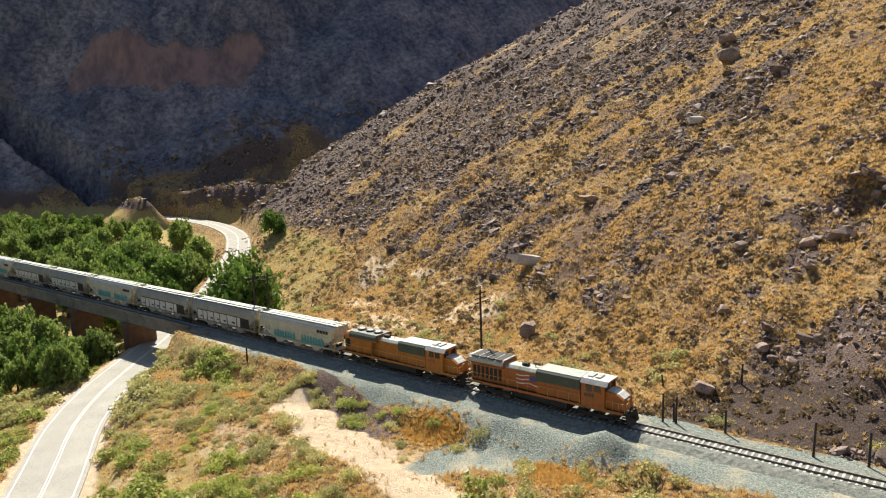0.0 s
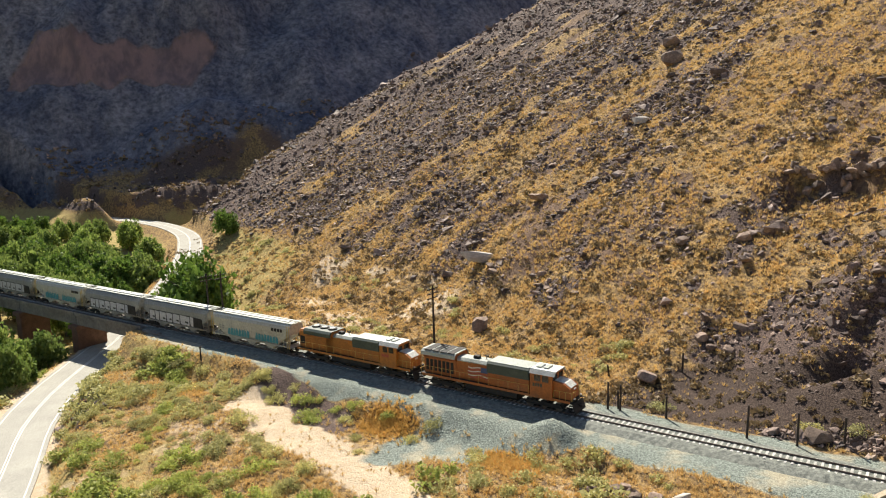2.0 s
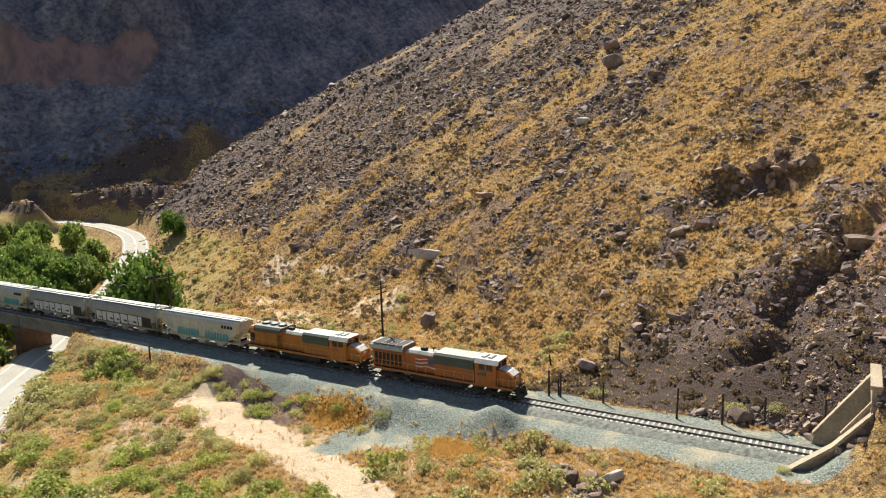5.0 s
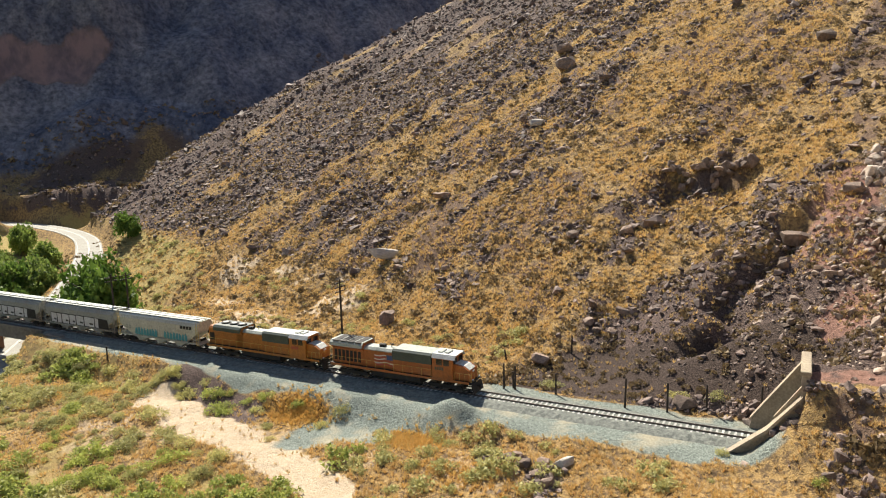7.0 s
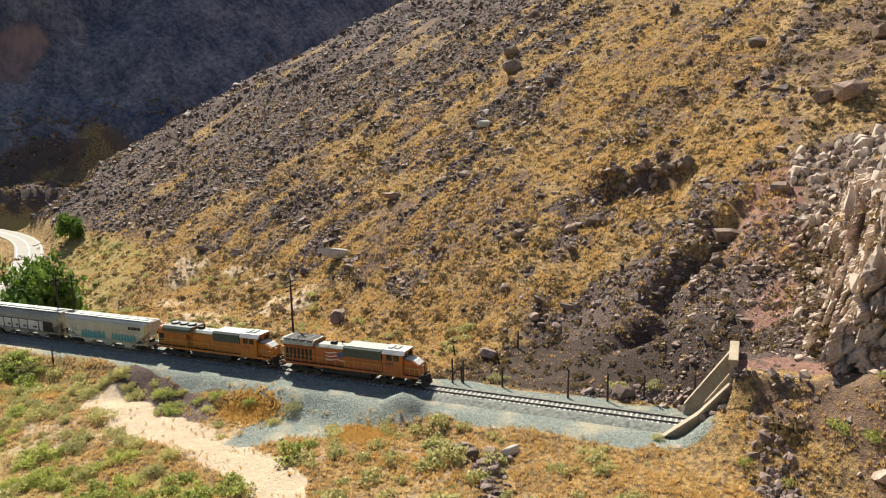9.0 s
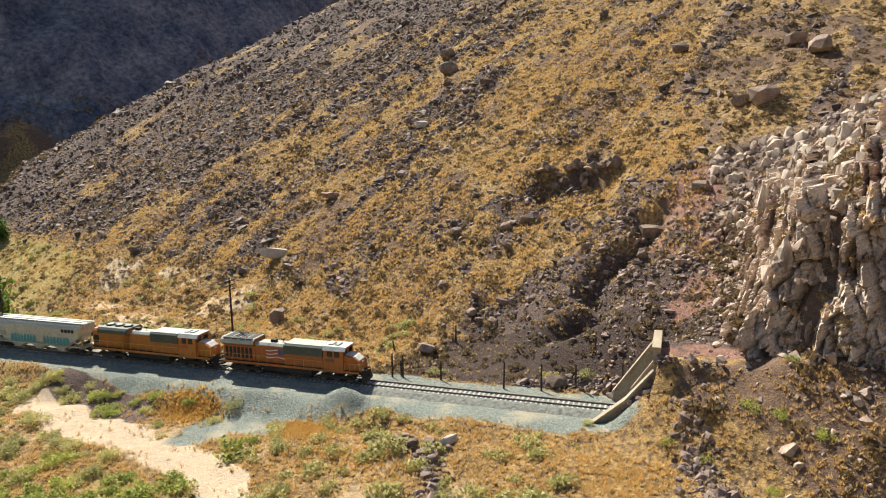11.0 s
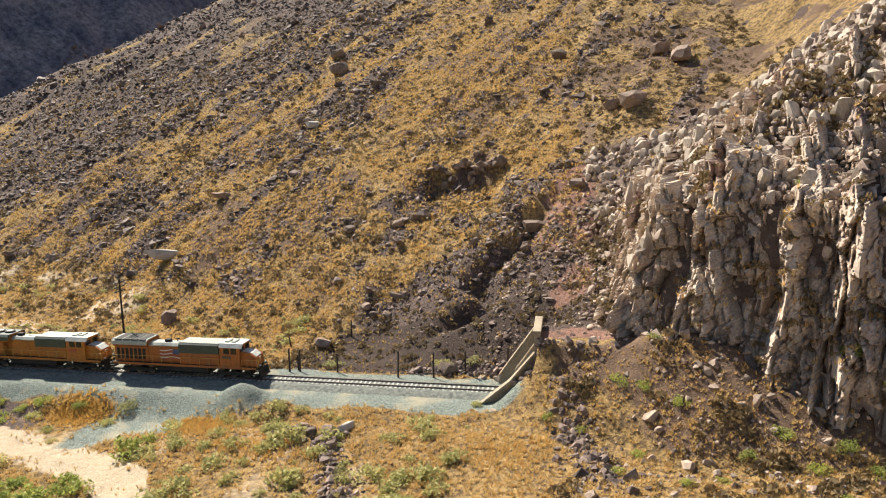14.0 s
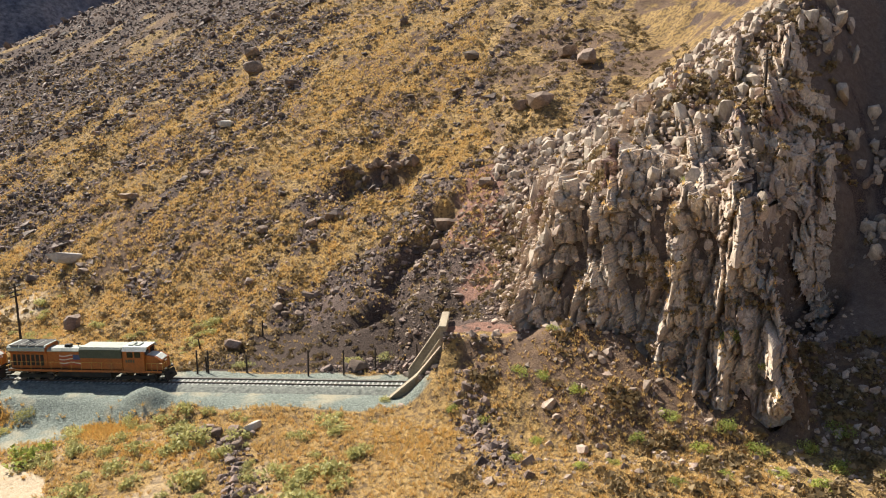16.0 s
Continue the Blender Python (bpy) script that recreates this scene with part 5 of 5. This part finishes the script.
def cliff_sheet():
    """The face as a standing curtain: ribs with dark clefts between, stepped blocks and ledges."""
    along, high, deep = np.arange(-34, 31, 0.14), np.arange(1.0, 56, 0.15), np.arange(-18, 52, 0.4)
    px = FACE_O[0] + along[:, None] * FACE_U[0] + deep[None] * FACE_D[0]
    py = FACE_O[1] + along[:, None] * FACE_U[1] + deep[None] * FACE_D[1]
    prof = np.maximum.accumulate(crag(px, py), 1) + 1e-3 * np.arange(len(deep))[None]
    A, Z = np.meshgrid(along, high, indexing="ij")
    a, h = A + 0.22 * fbm(A / 4, Z / 4, 2) + 0.10 * (Z - 14), Z + 0.4 * fbm(A / 4 + 7, Z / 5, 2) + 0.35 * A
    c1, r1 = cells(a / 2.5, h / 6.0, 1)
    c2, r2 = cells(a / 1.4 + 9, h / 2.3, 2)
    c3, r3 = cells(a / 0.7, h / 1.2, 3)
    step = Z - (0.40 * r1 * 6.0 + 0.55 * r2 * 2.3) * sstep(15, 27, Z)
    depth = np.stack([np.interp(step[i], prof[i], deep) for i in range(len(along))])
    bend = A + 0.9 * fbm(A / 9 + 3, Z / 7, 2)
    ribs = sum(amp * np.maximum(0, 1 - np.abs(bend - c) / w) ** 0.75 for c, w, amp in RIBS) - 1.9
    upper = sstep(24, 33, Z)
    D = ribs * (1 - 0.7 * upper) + 2.6 * (c1 - 0.5) + 1.5 * (c2 - 0.5) + 0.55 * (c3 - 0.5)
    D = np.maximum(D, -3.2 + 2.0 * upper)
    x0, y0 = FACE_O[0] + A * FACE_U[0] + depth * FACE_D[0], FACE_O[1] + A * FACE_U[1] + depth * FACE_D[1]
    hold = cliff_hold(x0, y0)
    depth = depth - (D + 0.3) * hold + 1.6 * (1 - hold)
    V = np.stack([FACE_O[0] + A * FACE_U[0] + depth * FACE_D[0], FACE_O[1] + A * FACE_U[1] + depth * FACE_D[1], Z], -1)
    i = np.arange(A.size).reshape(A.shape)
    q = np.stack([i[:-1, :-1], i[1:, :-1], i[1:, 1:], i[:-1, 1:]], -1).reshape(-1, 4)
    long = np.ptp(depth.ravel()[q], axis=1)
    q = q[(hold.ravel()[q] > 0.05).any(1) & (long < 9)]
    used = np.unique(q)
    back = np.zeros(A.size, int)
    back[used] = np.arange(len(used))
    # ledges: flat places where soil and plants hold
    flat = np.gradient(depth, axis=1) > 0.26
    ii = np.flatnonzero((flat & (hold > 0.5)).ravel())
    ledge = V.reshape(-1, 3)[ii]
    return mesh_from("face", V.reshape(-1, 3)[used], back[q], [M_FACE]), ledge


M_FACE = surface("fractured tan rock face", (0.66, 0.56, 0.455), (0.43, 0.335, 0.27), 0.35, 0.88, 0.10, fine=9.0, c3=(0.31, 0.215, 0.185))
face_me, LEDGES = cliff_sheet()
face_ob = new("face", face_me)
face_ob.parent = cliff
tagged(face_ob, "ribbed and fractured tan rock face")
n = 26000
x, y = rng.uniform(38, 92, n), rng.uniform(-24, 48, n)
e = 0.8
z = ground_z(x, y)
gx, gy = (ground_z(x + e, y) - ground_z(x - e, y)) / (2 * e), (ground_z(x, y + e) - ground_z(x, y - e)) / (2 * e)
steep = np.hypot(gx, gy)
rock_zone = sstep(-2.5, 1.5, cliff_foot(x, y))
away = gx * 0.5 + gy * 0.866 < 0.3
w = rock_zone * np.where(away, 1.0, 1 - sstep(1.3, 2.0, steep)) * sstep(12, 20, z)
ok = rng.random(n) < w * 0.24
x, y, z, gx, gy, steep = (v[ok] for v in (x, y, z, gx, gy, steep))
s = np.clip(rng.lognormal(-0.85, 0.5, len(x)), 0.2, 1.5)
order = np.argsort(-s)
yaws = np.arctan2(gy, gx)
out = 0.55 * sstep(0.9, 1.7, steep)
x, y, z = x - out * gx / np.sqrt(1 + steep**2), y - out * gy / np.sqrt(1 + steep**2), z + out / np.sqrt(1 + steep**2)
for j, i in enumerate(order[:290]):
    ob = new("rock", BLOCKS[j % len(BLOCKS)])
    ob.parent = cliff
    tall = 1.0 + 0.9 * min(1.0, steep[i] / 2)
    ob.matrix_basis = pose(x[i], y[i], z[i] + 0.1 * s[i], brnd.uniform(-14, 14), brnd.uniform(-14, 14), math.degrees(yaws[i]) + brnd.uniform(-30, 30)) @ Matrix.Diagonal((0.75 * s[i], 0.95 * s[i], tall * s[i] * 0.95, 1))
rest = order[290:]
cr = scatter("rock_rest", [block_template(400 + k) for k in range(10)], np.stack([x[rest], y[rest], z[rest] + 0.1 * s[rest]], 1), s[rest], M_PALE, "smaller fractured tan blocks", "rocks", 0.25,
             stretch=np.stack([0.8 + 0 * s[rest], 0.95 + 0 * s[rest], 1.0 + 0.8 * np.clip(steep[rest] / 2, 0, 1)], 1), turn=yaws[rest] + rng.normal(0, 0.5, len(rest)))
cr.parent = cliff
del cr["category"]

# dry grass
TUFTS = [blade_template(500 + k, 13, 0.8, 0.07) for k in range(8)]
x, y, z, mk = candidates(330000, -170, 66, -42, 170)
v = np.abs(y - track_y(x))
dr, _ = road_dist(x, y)
near = 1 / (1 + (np.hypot(x - 28, y + 78) / 170) ** 3)
patch = sstep(-0.55, 0.35, fbm(x / 5, y / 5, 3))
p = near * (1 - 0.78 * mk["scree"]) * (1 - mk["gravel"]) * (1 - 0.95 * mk["dirt"]) * (1 - 0.6 * mk["green"]) * (1 - 0.45 * mk["red"]) * (1 - 0.85 * mk["shaded_talus"]) * (0.25 + 0.75 * patch) * (1 + 0.5 * (y < 0)) * (v > 4.5) * (dr > 5)
p = p * np.where(cliff_foot(x, y) > -1.5, np.where(x > 38, 0.1, 1.0), 1.0)
ok = rng.random(len(x)) < p
x, y, z = x[ok], y[ok], z[ok]
scatter("dry_grass", TUFTS, np.stack([x, y, z - 0.03], 1), rng.uniform(0.24, 0.55, len(x)) * (1 + 0.4 * sstep(5, 40, y)), M_STRAW, "golden dry grass tufts over the slopes", "grass", 0.15)

# rust-coloured tall grass beside the gravel
clumps = [((-25, -8.6), 3.6, 1.8, 800), ((-7.5, -11.0), 3.6, 1.8, 700), ((-60, -12), 7, 3, 260), ((30, -16), 5, 4, 120), ((2, -17), 6, 2.5, 200), ((-12, 22), 16, 3, 260)]
q = np.vstack([np.array(c) + rng.normal(0, 1, (n, 2)) * (a * 0.55, b * 0.6) for c, a, b, n in clumps])
scatter("rust_grass", TUFTS, np.c_[q, ground_z(q[:, 0], q[:, 1]) - 0.03], rng.uniform(0.3, 0.65, len(q)), M_RUST, "rust-orange dry grass clumps", "grass", 0.2)

# low brush over the hillside
BRUSH = [leaf_ball(600 + k, 30, 0.44, 0.8) for k in range(8)]
x, y, z, mk = candidates(70000, -190, 75, 5, 200)
near = 1 / (1 + (np.hypot(x - 28, y + 78) / 180) ** 3)
ok = rng.random(len(x)) < near * (0.7 + 0.2 * mk["scree"]) * (0.35 + 0.65 * sstep(-0.4, 0.3, fbm(x / 8 + 5, y / 8, 3))) * (1 - mk["gravel"]) * (1 - 0.7 * ((x > 46) & (y < 30))) * (np.abs(y - track_y(x)) > 5)
x, y, z = x[ok], y[ok], z[ok]
scatter("hill_brush", BRUSH, np.stack([x, y, z - 0.05], 1), np.clip(rng.lognormal(-0.78, 0.38, len(x)), 0.2, 1.1), M_BRUSH, "low brown-olive brush dotted over the hillside", "brush", 0.12)

# sagebrush: single bushes nearest the camera's way, the rest joined
SAGE = [leaf_ball(700 + k, 240, 0.17, 0.8, 14, 0.38) for k in range(8)]
FINE_SAGE = [leaf_ball(720 + k, 620, 0.095, 0.8, 20, 0.34) for k in range(8)]


def bush_places(n, x0, x1, y0, y1, accept):
    x, y, z, mk = candidates(n, x0, x1, y0, y1)
    d, _ = road_dist(x, y)
    ok = (rng.random(n) < accept(x, y, z, mk)) & (d > 5.2) & (np.abs(y - track_y(x)) > 5.0) & (mk["dirt"] < 0.62) & (mk["gravel"] < 0.45)
    return np.stack([x[ok], y[ok], z[ok]], 1)


pl = bush_places(5200, -98, 24, -46, -6, lambda x, y, z, mk: 0.12 + 0.8 * np.maximum(mk["green"], sstep(-30, -60, x) * 0.6) * sstep(-0.4, 0.4, fbm(x / 6, y / 6, 2)))
size = np.clip(rng.lognormal(0.12, 0.36, len(pl)), 0.45, 2.3)
score = np.hypot(pl[:, 0] + 45, (pl[:, 1] + 16) * 1.5)
order = np.argsort(score)
SAGE_ME = [mesh_from("sagebrush", v, f, [M_SAGE]) for v, f in FINE_SAGE]
FRESH_ME = [mesh_from("sagebrush", v, f, [M_GREENBUSH]) for v, f in FINE_SAGE]


def bush(x, y, z, s, fresh=False, label=""):
    ob = new("sagebrush", brnd.choice(FRESH_ME if fresh else SAGE_ME))
    ob.matrix_basis = pose(x, y, z - 0.08 * s, brnd.uniform(-6, 6), brnd.uniform(-6, 6), brnd.uniform(0, 360)) @ Matrix.Diagonal((s, s * brnd.uniform(0.85, 1.15), s * brnd.uniform(0.8, 1.1), 1))
    return tagged(ob, label or ("fresh green bush on the dry terrace" if fresh else "grey-green sagebrush on the dry terrace"), "bush", "sagebrush")


for i in order[:230]:
    bush(*pl[i], size[i], fresh=bool(fbm(pl[i, 0] / 9 + 3, pl[i, 1] / 9, 2) > 0.25 and pl[i, 0] < -12))
rest = order[230:]
half = (fbm(pl[rest, 0] / 9 + 3, pl[rest, 1] / 9, 2) > 0.1) & (pl[rest, 0] < -12)
scatter("far_sagebrush", SAGE[:4], pl[rest[~half]] - (0, 0, 0.08), size[rest[~half]], M_SAGE, "grey-green sagebrush thickets", "brush", 0.1)
scatter("green_thicket", SAGE[4:], pl[rest[half]] - (0, 0, 0.08), size[rest[half]], M_GREENBUSH, "fresh green brush thickets beside the road", "brush", 0.1)

# bushes along the hill side of the track, on the talus and in the wash
spots = [(-15.9, 9.5, 1.3), (-20.7, 9.0, 1.2), (3.1, 7.0, 1.7), (-8.5, 8.4, 1.3), (18.4, 7.0, 1.5), (22.8, 7.4, 1.7), (-12.5, 8.7, 1.2), (-23.5, 7.2, 1.1), (-41, 7.6, 1.0), (-36, 6.8, 1.1), (-54, 7.0, 1.2), (-31.5, 10.5, 1.0), (24.6, -5.4, 0.9),
         (-30.6, -9.6, 1.5), (-19.2, -7.6, 1.6), (-20.4, -10.2, 1.2), (-10.6, -11.6, 1.5), (-5.2, -9.0, 1.2), (-12, -10, 1.1), (12.5, -20.5, 1.1), (-27, -12.5, 1.0), (-56, -7.2, 1.5), (-61, -6.8, 1.6), (-66, -7.4, 1.9), (-71, -7.0, 1.7), (-75, -6.8, 1.6), (-50, -6.6, 1.2)]
for x, y, s in spots:
    bush(x, y, float(ground_z(x, y)), s)
for x, y, s in ((36.5, -13.2, 0.9), (40.5, -9.5, 1.2), (43, -10.5, 1.1), (42, -17, 1.0), (46.5, -13, 1.2), (39.6, -20.5, 0.9), (52, -18, 1.1), (55.5, -15.5, 1.3), (58, -19, 1.2), (61, -17, 1.4), (49, -21, 0.9), (63.5, -19, 1.3), (57, 4, 1.0), (60.5, -1, 0.9), (44.6, -6, 0.9), (33, -11, 0.9), (66, -15, 1.5), (68, -19, 1.4), (64, -23, 1.3), (59, -23.5, 1.1), (70, -22, 1.6), (54, -25, 1.0), (67, -25, 1.3), (72, -17, 1.7), (62.5, -12.5, 1.2), (45.5, -22.5, 0.9), (74, -24, 1.5)):
    bush(x, y, float(ground_z(x, y)), s, True, "dark green bush on the stony talus")
pl = bush_places(3200, -160, -6, 6, 90, lambda x, y, z, mk: 0.55 * sstep(3.0, 1.0, z) * sstep(-0.2, 0.4, fbm(x / 7, y / 7, 2)))
scatter("wash_brush", SAGE[:4], pl - (0, 0, 0.08), np.clip(rng.lognormal(-0.15, 0.35, len(pl)), 0.4, 1.6), M_SAGE, "grey-green sagebrush in the dry wash", "brush", 0.1)
pl = bush_places(4200, 34, 85, -30, 30, lambda x, y, z, mk: (0.4 + 0.5 * sstep(54, 66, x)) * sstep(-0.2, 0.4, fbm(x / 5, y / 5, 2) + 0.4 * sstep(56, 66, x)))
scatter("talus_brush", BRUSH[:4], pl - (0, 0, 0.08), np.clip(rng.lognormal(-0.35, 0.35, len(pl)), 0.3, 1.2), M_BRUSH, "dry olive brush on the stony talus", "brush", 0.1)

pick = LEDGES[rng.integers(0, len(LEDGES), 1700)]
pick = pick[rng.random(len(pick)) < sstep(-0.5, 0.5, fbm(pick[:, 0] / 5, pick[:, 2] / 5, 2))]
scatter("ledge_brush", BRUSH[4:], pick[::2] - (0, 0, 0.1), np.clip(rng.lognormal(-0.6, 0.4, len(pick[::2])), 0.25, 1.0), M_BRUSH, "olive brush rooted on the cliff's ledges", "brush", 0.15)
scatter("ledge_grass", TUFTS, pick[1::2] - (0, 0, 0.05), rng.uniform(0.35, 0.8, len(pick[1::2])), M_STRAW, "dry grass on the cliff's ledges", "grass", 0.2)


# ---- trees ----
def tree_kind(seed, dark):
    r = random.Random(seed)
    bm = bmesh.new()
    cyl(bm, (0, 0, -0.5), (0.1, 0, 3.2), 0.28, 0.17, 8)
    for k in range(6):
        a = k * 1.05 + r.uniform(-0.3, 0.3)
        h = r.uniform(2.2, 3.3)
        cyl(bm, (0.06, 0, h), (math.cos(a) * r.uniform(1.4, 2.6), math.sin(a) * r.uniform(1.4, 2.6), h + r.uniform(1.8, 4.2)), 0.11, 0.03, 6)
    trunk = bpy.data.meshes.new("trunk")
    bm.to_mesh(trunk)
    bm.free()
    trunk.materials.append(M_BARK)
    v, f = leaf_ball(seed, 2600, 0.105, 1.0, 34, 0.30)
    v = v * np.array([3.4, 3.4, 6.3]) + np.array([0, 0, 2.0])
    crown = mesh_from("crown", v, f, [M_LEAFDARK if dark else M_LEAF])
    return trunk, crown


KINDS = [tree_kind(800 + k, k % 3 == 2) for k in range(6)]


def tree(x, y, height, wide=1.0, kind=None, label=""):
    s = height / 9.0
    k = brnd.randrange(len(KINDS)) if kind is None else kind
    t = thing("tree", label or "leafy green cottonwood tree on the valley floor", "tree", "valley trees", pose(x, y, float(ground_z(x, y)) - 0.2, 0, 0, brnd.uniform(0, 360)) @ Matrix.Diagonal((s * wide, s * wide, s, 1)))
    for nm, me in zip(("trunk", "crown"), KINDS[k]):
        ob = new(nm, me)
        ob.parent = t
    return t


tree(-88, 12.5, 15.5, 1.35, 2, "large dark green cottonwood tree beside the track")
tree(-92, 17, 13.5, 1.3, 5)
tree(-164, 84, 10, 1.2, 2)
for x0, x1, v0, v1, lo, hi, count in ((-150, -93, -36, -7, 6.0, 9.5, 46), (-190, -96, 7, 44, 8.0, 12.0, 74), (-320, -150, 20, 92, 8.0, 12.0, 90), (-190, -150, -20, -7, 7.0, 9.0, 12)):
    placed = 0
    for _ in range(1500):
        if placed >= count:
            break
        x, v = brnd.uniform(x0, x1), brnd.uniform(v0, v1)
        y = v + track_y(x)
        d, _r = road_dist(np.array([x]), np.array([y]))
        if d[0] < 7.0 or float(ground_z(x, y)) > 0.8 or (v > 6 and x > -250 and y > 0.45 * -(x + 60) + 14):
            continue
        if v < 0 and x > -50 - 1.35 * abs(y + 2) * 0 - 46 and y > -12:
            continue
        if x < -170 and y > 0.08 * -(x + 170) + 76:
            continue
        tree(x, y, brnd.uniform(lo, hi), brnd.uniform(0.95, 1.35))
        placed += 1
